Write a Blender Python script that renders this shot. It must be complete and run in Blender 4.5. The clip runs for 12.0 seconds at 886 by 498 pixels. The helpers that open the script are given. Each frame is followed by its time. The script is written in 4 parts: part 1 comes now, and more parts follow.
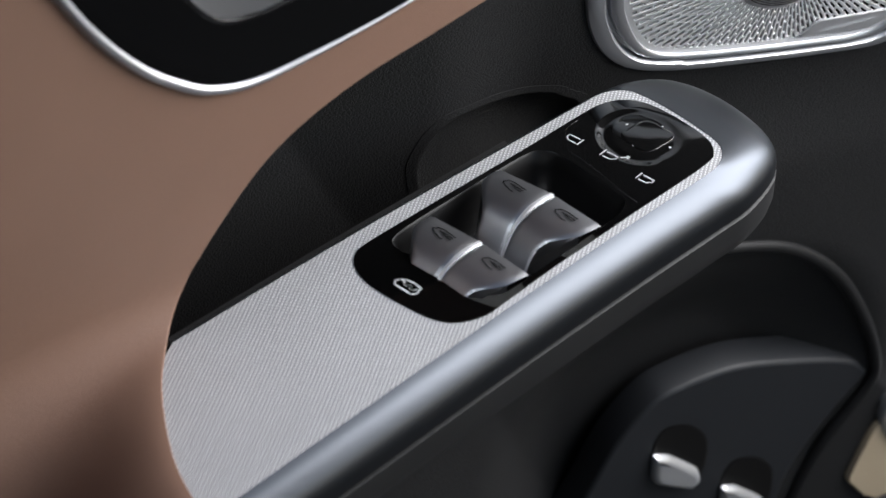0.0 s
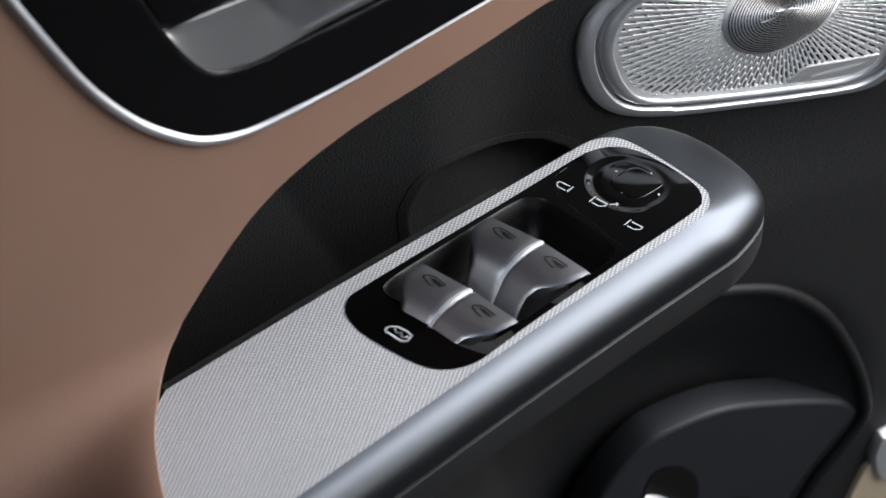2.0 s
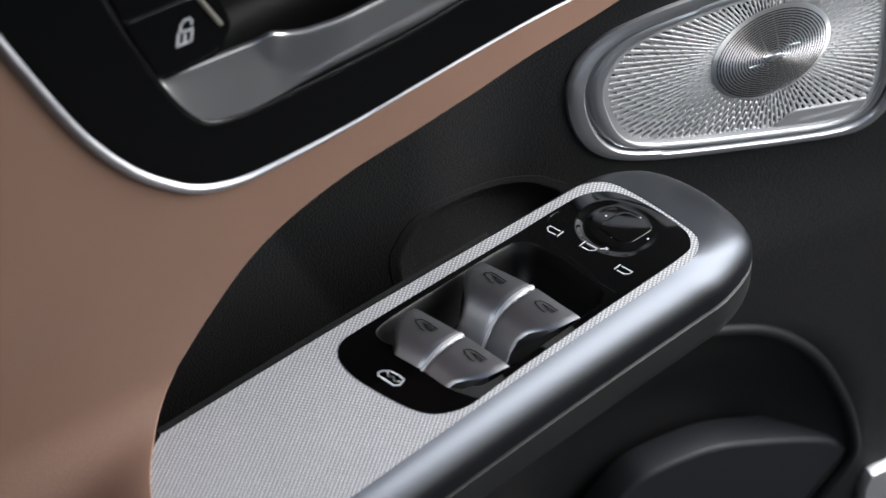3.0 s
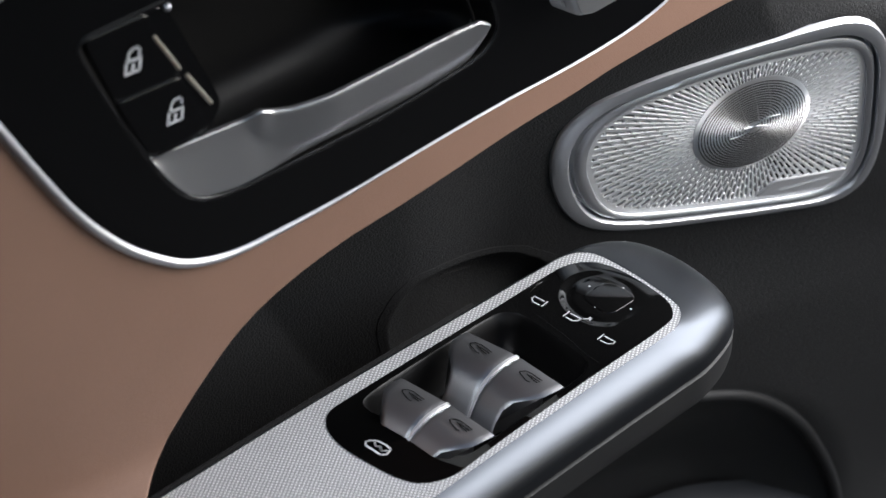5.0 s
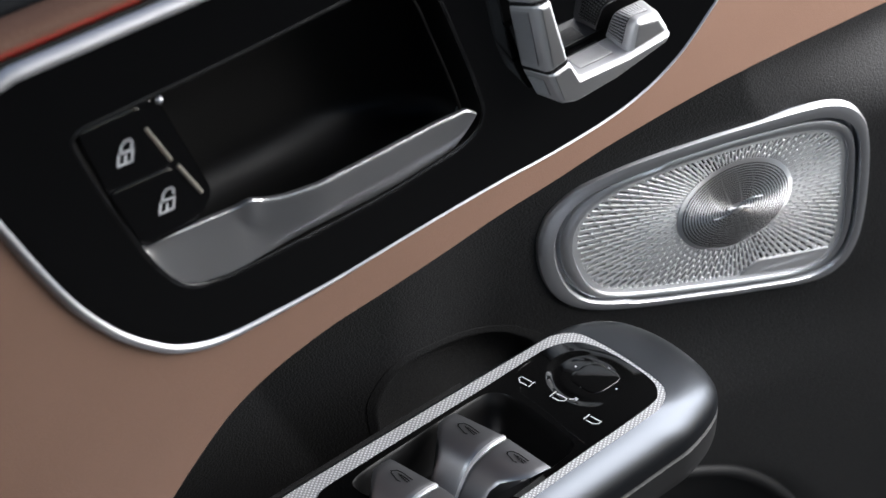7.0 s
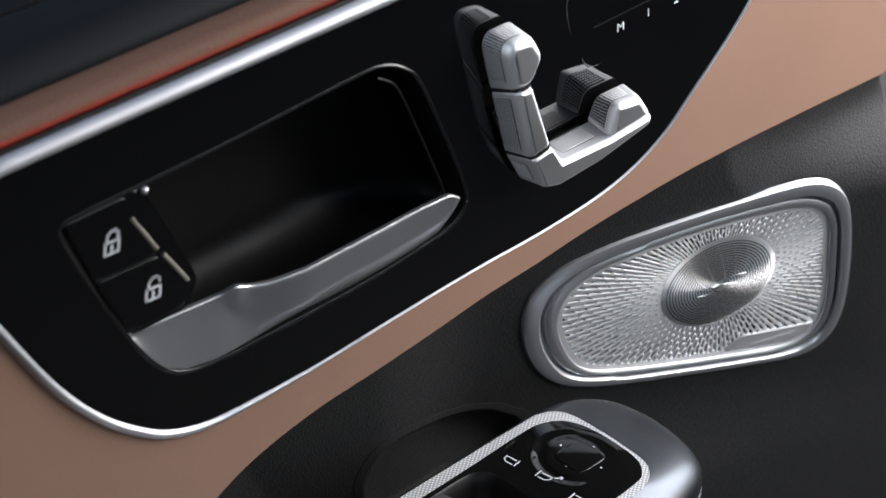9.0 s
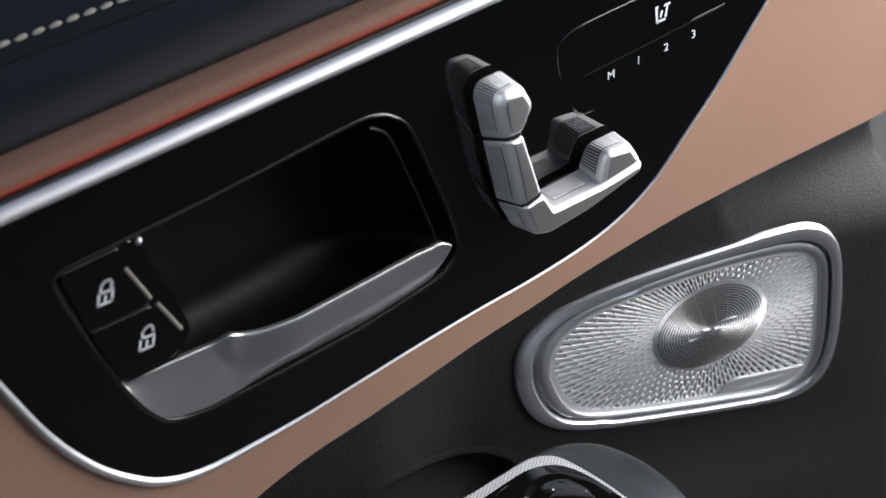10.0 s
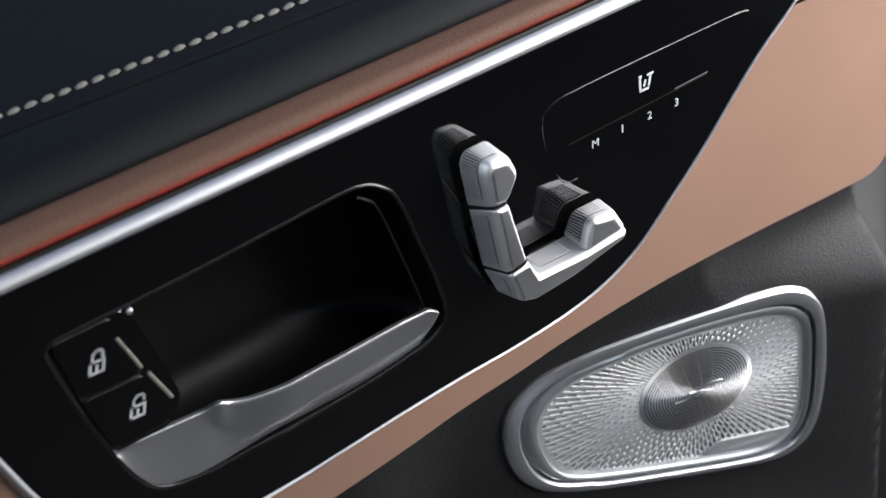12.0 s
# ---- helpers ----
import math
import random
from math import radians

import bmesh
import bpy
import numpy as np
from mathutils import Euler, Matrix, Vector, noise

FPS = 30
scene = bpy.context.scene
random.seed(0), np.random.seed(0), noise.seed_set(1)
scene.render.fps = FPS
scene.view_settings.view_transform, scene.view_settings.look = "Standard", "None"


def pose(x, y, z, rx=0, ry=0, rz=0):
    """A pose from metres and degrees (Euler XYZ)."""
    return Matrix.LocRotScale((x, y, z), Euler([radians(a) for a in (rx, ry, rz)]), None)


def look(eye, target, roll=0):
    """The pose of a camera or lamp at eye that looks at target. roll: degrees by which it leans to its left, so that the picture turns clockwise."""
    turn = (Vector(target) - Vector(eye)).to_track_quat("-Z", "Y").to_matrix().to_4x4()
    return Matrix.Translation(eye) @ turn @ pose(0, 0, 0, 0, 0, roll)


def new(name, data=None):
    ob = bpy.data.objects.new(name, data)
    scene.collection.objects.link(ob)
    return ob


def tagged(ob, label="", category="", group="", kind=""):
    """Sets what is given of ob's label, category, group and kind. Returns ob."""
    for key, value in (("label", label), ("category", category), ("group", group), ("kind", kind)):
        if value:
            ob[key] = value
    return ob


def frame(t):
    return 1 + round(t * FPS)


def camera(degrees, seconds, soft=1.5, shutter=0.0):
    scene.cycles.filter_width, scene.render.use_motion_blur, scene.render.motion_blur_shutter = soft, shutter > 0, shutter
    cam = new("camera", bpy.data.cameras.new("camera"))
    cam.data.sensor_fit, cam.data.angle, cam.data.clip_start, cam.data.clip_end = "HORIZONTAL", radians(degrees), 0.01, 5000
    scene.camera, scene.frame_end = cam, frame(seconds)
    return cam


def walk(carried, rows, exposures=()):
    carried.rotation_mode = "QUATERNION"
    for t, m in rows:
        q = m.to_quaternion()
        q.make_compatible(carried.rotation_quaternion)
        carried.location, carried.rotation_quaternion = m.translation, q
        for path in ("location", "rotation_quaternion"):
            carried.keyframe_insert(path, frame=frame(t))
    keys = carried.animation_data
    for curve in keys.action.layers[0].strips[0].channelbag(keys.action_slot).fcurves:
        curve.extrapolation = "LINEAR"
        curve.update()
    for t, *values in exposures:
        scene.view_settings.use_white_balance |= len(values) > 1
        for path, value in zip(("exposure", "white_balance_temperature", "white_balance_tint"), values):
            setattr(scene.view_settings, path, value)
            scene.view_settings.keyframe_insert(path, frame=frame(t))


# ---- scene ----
cam = camera(20.0, 12.0)
cam.data.dof.use_dof = True
cam.data.dof.focus_distance = 1.205
cam.data.dof.aperture_fstop = 11.5
PATH = [
    (0, (-0.6149, -0.7117, 0.5539), (-0.1621, -0.0955, -0.0905), -1.06),
    (0.5, (-0.6144, -0.7119, 0.5552), (-0.1610, -0.0942, -0.0874), -1.10),
    (1, (-0.6129, -0.7119, 0.5575), (-0.1586, -0.0927, -0.0830), -1.13),
    (1.5, (-0.6130, -0.7136, 0.5617), (-0.1571, -0.0932, -0.0765), -1.14),
    (2, (-0.6140, -0.7165, 0.5665), (-0.1560, -0.0947, -0.0687), -1.12),
    (2.5, (-0.6153, -0.7195, 0.5750), (-0.1542, -0.0958, -0.0562), -1.07),
    (3, (-0.6165, -0.7216, 0.5819), (-0.1524, -0.0961, -0.0453), -1.04),
    (5, (-0.6211, -0.7302, 0.6010), (-0.1455, -0.0974, -0.0101), -0.92),
    (5.5, (-0.6211, -0.7317, 0.6054), (-0.1429, -0.0968, -0.0013), -0.95),
    (6, (-0.6226, -0.7347, 0.6109), (-0.1416, -0.0974, 0.0087), -0.98),
    (6.5, (-0.6236, -0.7377, 0.6167), (-0.1403, -0.0978, 0.0192), -1.01),
    (7, (-0.6233, -0.7397, 0.6223), (-0.1377, -0.0971, 0.0296), -1.04),
    (9, (-0.6192, -0.7423, 0.6408), (-0.1246, -0.0921, 0.0640), -1.21),
    (9.5, (-0.6184, -0.7430, 0.6458), (-0.1211, -0.0907, 0.0738), -1.23),
    (10, (-0.6179, -0.7448, 0.6514), (-0.1182, -0.0901, 0.0842), -1.29),
    (10.5, (-0.6178, -0.7477, 0.6567), (-0.1156, -0.0904, 0.0946), -1.36),
    (11, (-0.6181, -0.7506, 0.6622), (-0.1135, -0.0910, 0.1051), -1.39),
    (11.5, (-0.6193, -0.7523, 0.6651), (-0.1123, -0.0914, 0.1117), -1.41),
    (12, (-0.6202, -0.7531, 0.6665), (-0.1115, -0.0915, 0.1156), -1.41),
]
walk(cam, [(t, look(eye, target, roll)) for t, eye, target, roll in PATH], [(0, 0.77, 6550, 10), (12, 0.77, 6550, 10)])

# ---- world, sun ----
world = bpy.data.worlds.new("sky")
scene.world = world
world.use_nodes = True
wn, wl = world.node_tree.nodes, world.node_tree.links
sky = wn.new("ShaderNodeTexSky")
sky.sky_type = "NISHITA"
sky.sun_disc = False
sky.sun_elevation, sky.sun_rotation = radians(30), radians(126)
sky.air_density, sky.dust_density, sky.ozone_density = 1.0, 0.6, 1.0
wl.new(sky.outputs[0], wn["Background"].inputs[0])
wn["Background"].inputs[1].default_value = 0.085
sun_data = bpy.data.lights.new("sun", "SUN")
sun_data.energy, sun_data.angle, sun_data.color = 0.38, radians(90), (1.0, 0.95, 0.89)
# Added lamp at the front brightens the door's right side; no windscreen is built.
front_fill_data = bpy.data.lights.new("front_fill_light", "AREA")
front_fill_data.shape, front_fill_data.size, front_fill_data.size_y = "RECTANGLE", 0.88, 0.60
front_fill_data.energy, front_fill_data.color = 13.4, (0.98, 0.98, 1.0)
front_fill_light = new("front_fill_light", front_fill_data)
front_fill_light.matrix_world = look((0.60, -0.24, 0.29), (0.12, 0.0, -0.06))
# Added lamp at the rear lights left-facing flanks; no opening is there.
rear_fill_data = bpy.data.lights.new("rear_fill_light", "AREA")
rear_fill_data.shape, rear_fill_data.size, rear_fill_data.size_y = "RECTANGLE", 0.30, 0.8
rear_fill_data.energy, rear_fill_data.color = 6.2, (0.86, 0.94, 1.0)
rear_fill_light = new("rear_fill_light", rear_fill_data)
rear_fill_light.matrix_world = look((-1.25, -0.03, 0.48), (0.0, -0.02, 0.0))
sun = new("sun", sun_data)
sun.matrix_world = look((0.70, -0.50, 0.50), (0, 0, 0))


# ---- materials ----
def material(name, color, rough=0.5, metal=0.0, coat=0.0, bump=0.0, scale=400.0, vary=0.08, aniso=0.0, spec=0.5, stain=30.0, turn=0.0):
    """A surface with fine grain (bump) and a slower drift of tone and gloss."""
    m = bpy.data.materials.new(name)
    m.use_nodes = True
    n, l = m.node_tree.nodes, m.node_tree.links
    b = n["Principled BSDF"]
    b.inputs["Metallic"].default_value = metal
    b.inputs["Coat Weight"].default_value = coat
    b.inputs["Coat Roughness"].default_value = 0.03
    b.inputs["Specular IOR Level"].default_value = spec
    tc = n.new("ShaderNodeTexCoord")
    drift = n.new("ShaderNodeTexNoise")
    drift.inputs["Scale"].default_value, drift.inputs["Detail"].default_value = stain, 5
    l.new(tc.outputs["Object"], drift.inputs["Vector"])
    ramp = n.new("ShaderNodeMix")
    ramp.data_type = "RGBA"
    ramp.inputs[6].default_value = (*[c * (1 - vary) for c in color], 1)
    ramp.inputs[7].default_value = (*[min(1, c * (1 + vary)) for c in color], 1)
    l.new(drift.outputs["Fac"], ramp.inputs[0])
    l.new(ramp.outputs[2], b.inputs["Base Color"])
    gloss = n.new("ShaderNodeMapRange")
    gloss.inputs["To Min"].default_value, gloss.inputs["To Max"].default_value = max(0.01, rough * 0.88), min(1, rough * 1.12)
    l.new(drift.outputs["Fac"], gloss.inputs["Value"])
    l.new(gloss.outputs[0], b.inputs["Roughness"])
    if aniso:
        b.inputs["Anisotropic"].default_value = aniso
        b.inputs["Anisotropic Rotation"].default_value = turn
        tan = n.new("ShaderNodeTangent")
        tan.direction_type, tan.axis = "RADIAL", "Z"
        l.new(tan.outputs[0], b.inputs["Tangent"])
    if bump:
        grain = n.new("ShaderNodeTexNoise")
        grain.inputs["Scale"].default_value, grain.inputs["Detail"].default_value = scale, 3
        l.new(tc.outputs["Object"], grain.inputs["Vector"])
        bp = n.new("ShaderNodeBump")
        bp.inputs["Strength"].default_value, bp.inputs["Distance"].default_value = bump, 0.0006
        l.new(grain.outputs["Fac"], bp.inputs["Height"])
        l.new(bp.outputs[0], b.inputs["Normal"])
    return m


def leather(name, color, rough, cell=520.0, depth=0.35, vary=0.1):
    """Grained leather: rounded cells parted by fine creases."""
    m = material(name, color, rough, vary=vary, stain=14.0, spec=0.22)
    n, l = m.node_tree.nodes, m.node_tree.links
    b = n["Principled BSDF"]
    tc = [x for x in n if x.bl_idname == "ShaderNodeTexCoord"][0]
    warp = n.new("ShaderNodeTexNoise")
    warp.inputs["Scale"].default_value = cell * 0.6
    l.new(tc.outputs["Object"], warp.inputs["Vector"])
    mixv = n.new("ShaderNodeMix")
    mixv.data_type = "RGBA"
    mixv.blend_type = "LINEAR_LIGHT"
    mixv.inputs[0].default_value = 0.0015
    l.new(tc.outputs["Object"], mixv.inputs[6])
    l.new(warp.outputs["Color"], mixv.inputs[7])
    v = n.new("ShaderNodeTexVoronoi")
    v.feature = "DISTANCE_TO_EDGE"
    v.inputs["Scale"].default_value = cell
    l.new(mixv.outputs[2], v.inputs["Vector"])
    mr = n.new("ShaderNodeMapRange")
    mr.inputs["From Max"].default_value = 0.25
    l.new(v.outputs["Distance"], mr.inputs["Value"])
    bp = n.new("ShaderNodeBump")
    bp.inputs["Strength"].default_value, bp.inputs["Distance"].default_value = depth, 0.0004
    l.new(mr.outputs[0], bp.inputs["Height"])
    l.new(bp.outputs[0], b.inputs["Normal"])
    return m


def knurled(name, color, rough, pitch, depth=0.6, turn=0.0):
    """Metal with a fine pressed diamond pattern, the shade of its valleys put into the colour."""
    m = material(name, color, rough, metal=0.2, vary=0.05)
    n, l = m.node_tree.nodes, m.node_tree.links
    b = n["Principled BSDF"]
    tc = [x for x in n if x.bl_idname == "ShaderNodeTexCoord"][0]
    waves = []
    for a in (45, -45):
        mp = n.new("ShaderNodeMapping")
        mp.inputs["Rotation"].default_value = (0, 0, radians(a + turn))
        l.new(tc.outputs["Object"], mp.inputs["Vector"])
        w = n.new("ShaderNodeTexWave")
        w.inputs["Scale"].default_value = 0.314 / pitch
        l.new(mp.outputs[0], w.inputs["Vector"])
        waves.append(w)
    mul = n.new("ShaderNodeMath")
    mul.operation = "MULTIPLY"
    l.new(waves[0].outputs["Fac"], mul.inputs[0])
    l.new(waves[1].outputs["Fac"], mul.inputs[1])
    # Valley shade is multiplied into the base colour.
    dip = n.new("ShaderNodeMapRange")
    dip.inputs["To Min"].default_value, dip.inputs["To Max"].default_value = 0.30, 1.0
    l.new(mul.outputs[0], dip.inputs["Value"])
    tone = n.new("ShaderNodeMix")
    tone.data_type, tone.blend_type = "RGBA", "MULTIPLY"
    tone.inputs[0].default_value = 1.0
    l.new(b.inputs["Base Color"].links[0].from_socket, tone.inputs[6])
    l.new(dip.outputs[0], tone.inputs[7])
    l.new(tone.outputs[2], b.inputs["Base Color"])
    bp = n.new("ShaderNodeBump")
    bp.inputs["Strength"].default_value, bp.inputs["Distance"].default_value = depth, 0.00012
    l.new(mul.outputs[0], bp.inputs["Height"])
    l.new(bp.outputs[0], b.inputs["Normal"])
    return m


def glowing(name, color, strength):
    m = material(name, color, 0.4)
    b = m.node_tree.nodes["Principled BSDF"]
    b.inputs["Emission Color"].default_value = (*color, 1)
    b.inputs["Emission Strength"].default_value = strength
    return m


GLOSS = material("gloss_black", (0.0016, 0.0016, 0.0017), 0.05, vary=0.2, spec=0.7)
SOFT_BLACK = material("soft_black_plastic", (0.0062, 0.0064, 0.0070), 0.55, bump=0.15, scale=1500, spec=0.25)
BLACK_LEATHER = leather("black_leather", (0.0155, 0.0155, 0.0161), 0.56)
PAD_LEATHER = leather("blue_black_leather", (0.0030, 0.0038, 0.0050), 0.62, depth=0.12)
PAD_LEATHER.node_tree.nodes["Principled BSDF"].inputs["Specular IOR Level"].default_value = 0.13
TAN = leather("tan_leather", (0.205, 0.122, 0.089), 0.5, cell=750, depth=0.12)
# More creased than TAN; the roll's shade is also put into the darker colour.
TAN_ROLL = leather("creased_shaded_tan_leather", (0.108, 0.058, 0.040), 0.58, cell=430, depth=0.35)
TAN_ROLL.node_tree.nodes["Principled BSDF"].inputs["Specular IOR Level"].default_value = 0.12
SATIN = material("satin_chrome", (0.47, 0.475, 0.50), 0.42, metal=1.0, vary=0.05)
SILVER = material("silver_paint", (0.50, 0.505, 0.52), 0.36, metal=0.6, vary=0.05, bump=0.04, scale=2500)
RIM_BLACK = material("satin_black_rim", (0.004, 0.004, 0.0043), 0.25, spec=0.5)
PALE_METAL = material("pale_warm_metal", (0.62, 0.58, 0.50), 0.30, metal=0.9)
SWITCH = material("dark_silver_switch", (0.36, 0.367, 0.385), 0.36, metal=0.97, vary=0.06, bump=0.05, scale=2500)
KNURL = knurled("knurled_silver", (0.84, 0.85, 0.872), 0.47, 0.0017, depth=0.6, turn=6.0)
RAIL = material("polished_rail", (0.070, 0.076, 0.086), 0.36, metal=1.0, vary=0.0, stain=2.0)
POD = material("blue_black_plastic", (0.0150, 0.0165, 0.0195), 0.50, bump=0.12, scale=1500, spec=0.4)
BODY = material("satin_black_body", (0.009, 0.0092, 0.0097), 0.48, bump=0.08, scale=1500)
BEZEL = material("satin_bezel", (0.64, 0.652, 0.68), 0.42, metal=1.0, vary=0.03, stain=8.0)
# Darker copy of LEVER: the fronts' weaker light is put into the colour.
FACE = material("satin_metal_front_shade", (0.43, 0.433, 0.442), 0.40, metal=1.0, vary=0.05)
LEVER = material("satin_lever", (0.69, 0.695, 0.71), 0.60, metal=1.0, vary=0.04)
# Dark silver puts the shade in the gaps between studs into the colour.
STUD_BASE = material("silver_painted_shade", (0.12, 0.121, 0.125), 0.45, metal=0.8, vary=0.05)
STUD = material("studded_silver", (0.88, 0.885, 0.90), 0.48, metal=0.85, vary=0.04)
STRIP = material("pale_satin_strip", (0.47, 0.47, 0.49), 0.50, metal=0.9, vary=0.03)
GRIP = material("satin_grip", (0.42, 0.423, 0.436), 0.34, metal=0.92, vary=0.05, bump=0.03, scale=2500)
POCKET = material("matt_pocket", (0.0052, 0.0050, 0.0050), 0.4, spec=0.22)
GRILLE = material("brushed_grille", (0.86, 0.865, 0.88), 0.55, metal=0.88, aniso=0.3, turn=0.25, vary=0.05)
CONE = material("turned_metal", (0.90, 0.90, 0.91), 0.62, metal=0.9, aniso=0.92, vary=0.04)
HOLE = material("dark_hole", (0.004, 0.004, 0.0045), 0.7, spec=0.1)
WHITE = material("white_print", (0.45, 0.46, 0.48), 0.5)
GREY_PRINT = material("grey_print", (0.10, 0.10, 0.105), 0.5)
RED_LIGHT = glowing("red_ambient_light", (0.80, 0.002, 0.022), 10.0)
THREAD = material("pale_thread", (0.15, 0.138, 0.12), 0.8, bump=0.3, scale=3000)
ASPHALT = material("asphalt", (0.05, 0.05, 0.052), 0.85, bump=0.6, scale=120, stain=2.0)
BEIGE = leather("beige_leather", (0.42, 0.34, 0.24), 0.6)

# ---- helpers of this scene ----
PLACED = {}


def thing(name, at, label, category, group="", kind=""):
    e = new(name)
    e.empty_display_size = 0.01
    e.location = at
    PLACED[e] = Matrix.Translation(at)
    return tagged(e, label, category, group, kind)


def part(name, bm, mat, parent, label="", m=None, flat=False, kind=""):
    """Links a bmesh, in world places or in those of the pose m, as one mesh under a thing or a part."""
    bmesh.ops.recalc_face_normals(bm, faces=bm.faces[:])
    me = bpy.data.meshes.new(name)
    bm.to_mesh(me)
    bm.free()
    me.materials.append(mat)
    if not flat:
        me.polygons.foreach_set("use_smooth", [True] * len(me.polygons))
        me.set_sharp_from_angle(angle=radians(38))
    return link(name, me, parent, label, m, kind)


def link(name, me, parent, label="", m=None, kind=""):
    ob = new(name, me)
    m = m or Matrix.Identity(4)
    if parent:
        ob.parent = parent
        ob.matrix_parent_inverse = PLACED[parent].inverted()
    ob.matrix_basis = m
    PLACED[ob] = m.copy()
    return tagged(ob, label, kind=kind)


def curve(pts, n, closed=True):
    """A smooth line through the points, cut into n even steps."""
    p = [np.array(a, float) for a in pts]
    k = len(p)
    fine = []
    for i in range(k if closed else k - 1):
        if closed:
            a, b, c, d = p[i - 1], p[i], p[(i + 1) % k], p[(i + 2) % k]
        else:
            a, b, c, d = p[max(i - 1, 0)], p[i], p[i + 1], p[min(i + 2, k - 1)]
        for s in np.linspace(0, 1, 24, endpoint=False):
            fine.append(0.5 * (2 * b + (c - a) * s + (2 * a - 5 * b + 4 * c - d) * s**2 + (3 * b - a - 3 * c + d) * s**3))
    fine.append(p[0] if closed else p[-1])
    fine = np.array(fine)
    run = np.r_[0, np.cumsum(np.linalg.norm(np.diff(fine, axis=0), axis=1))]
    at = np.linspace(0, run[-1], n + 1)[:-1] if closed else np.linspace(0, run[-1], n)
    return np.stack([np.interp(at, run, fine[:, j]) for j in range(fine.shape[1])], 1)


def rounded(corners, n, r=0.3):
    """A closed line with straight sides and corners rounded over the share r of each side."""
    c = [np.array(a, float) for a in corners]
    pts = []
    for i in range(len(c)):
        a, b, d = c[i - 1], c[i], c[(i + 1) % len(c)]
        f, g = b + (a - b) * r, b + (d - b) * r
        for s in np.linspace(0, 1, 9):
            pts.append((1 - s) ** 2 * f + 2 * s * (1 - s) * b + s * s * g)
    pts = np.array(pts + [pts[0]])
    run = np.r_[0, np.cumsum(np.linalg.norm(np.diff(pts, axis=0), axis=1))]
    at = np.linspace(0, run[-1], n + 1)[:-1]
    return np.stack([np.interp(at, run, pts[:, j]) for j in range(2)], 1)


def inset(loop, d):
    """The closed flat loop moved inwards by d."""
    q = np.asarray(loop)
    e = np.roll(q, -1, 0) - np.roll(q, 1, 0)
    e /= np.linalg.norm(e, axis=1)[:, None] + 1e-12
    area = (q[:, 0] * np.roll(q[:, 1], -1) - q[:, 1] * np.roll(q[:, 0], -1)).sum()
    nrm = np.stack([-e[:, 1], e[:, 0]], 1) * (1 if area > 0 else -1)
    return q + nrm * np.reshape(d, (-1, 1))


def loft(rows, closed=True, cap0=False, cap1=False, bm=None):
    """Skins rows of points."""
    bm = bm or bmesh.new()
    vs = [[bm.verts.new(Vector(p)) for p in row] for row in rows]
    n = len(vs[0])
    for a, b in zip(vs, vs[1:]):
        for i in range(n if closed else n - 1):
            j = (i + 1) % n
            bm.faces.new((a[i], a[j], b[j], b[i]))
    if cap0:
        bm.faces.new(vs[0][::-1])
    if cap1:
        bm.faces.new(vs[-1])
    return bm


def slab(loop, put, steps, bottom=False):
    """A body on a flat outline: steps of (inset, height), the last one closed by a face."""
    steps = [*steps, (steps[-1][0] + 0.0004, steps[-1][1])]
    rows = [[put(a, b, h) for a, b in inset(loop, d)] for d, h in steps]
    return loft(rows, cap0=bottom, cap1=True)


def sheet_with_hole(outer, holes, put, h):
    """A flat face on an outline, with holes left open."""
    bm = bmesh.new()
    edges = []
    for loop in [outer, *holes]:
        vs = [bm.verts.new(Vector(put(a, b, h))) for a, b in loop]
        edges += [bm.edges.new((vs[i - 1], vs[i])) for i in range(len(vs))]
    bmesh.ops.triangle_fill(bm, use_beauty=True, use_dissolve=False, edges=edges)
    return bm


def ribbon(path, put, profile, closed=False):
    """A moulding along a flat path. profile(i, n): pairs of (across, height)."""
    q = np.asarray(path, float)
    e = (np.roll(q, -1, 0) - np.roll(q, 1, 0)) if closed else np.gradient(q, axis=0)
    e /= np.linalg.norm(e, axis=1)[:, None] + 1e-12
    nrm = np.stack([-e[:, 1], e[:, 0]], 1)
    cols = [[put(*(q[i] + nrm[i] * a), h) for a, h in profile(i, len(q))] for i in range(len(q))]
    if closed:
        cols.append(cols[0])
    return loft(cols, closed=True, cap0=not closed, cap1=not closed)


def half_round(w, h, steps=8):
    return [(-w / 2 * math.cos(math.pi * k / steps), h * math.sin(math.pi * k / steps)) for k in range(steps + 1)]


def box(bm, m, sx, sy, sz):
    """A box with its own pose, added to bm."""
    made = bmesh.ops.create_cube(bm, size=1.0)
    bmesh.ops.transform(bm, matrix=m @ Matrix.Diagonal((sx, sy, sz, 1)), verts=made["verts"])
    return bm


def tube(path, r, sides=8):
    """A round bar along a path in space."""
    p = [Vector(a) for a in path]
    rows = []
    for i, a in enumerate(p):
        d = (p[min(i + 1, len(p) - 1)] - p[max(i - 1, 0)]).normalized()
        u = d.orthogonal().normalized() if i == 0 else (rows[-1][1] - d * rows[-1][1].dot(d)).normalized()
        v = d.cross(u)
        rows.append(([a + (u * math.cos(2 * math.pi * k / sides) + v * math.sin(2 * math.pi * k / sides)) * r for k in range(sides)], u))
    return loft([r0 for r0, _ in rows], cap0=True, cap1=True)


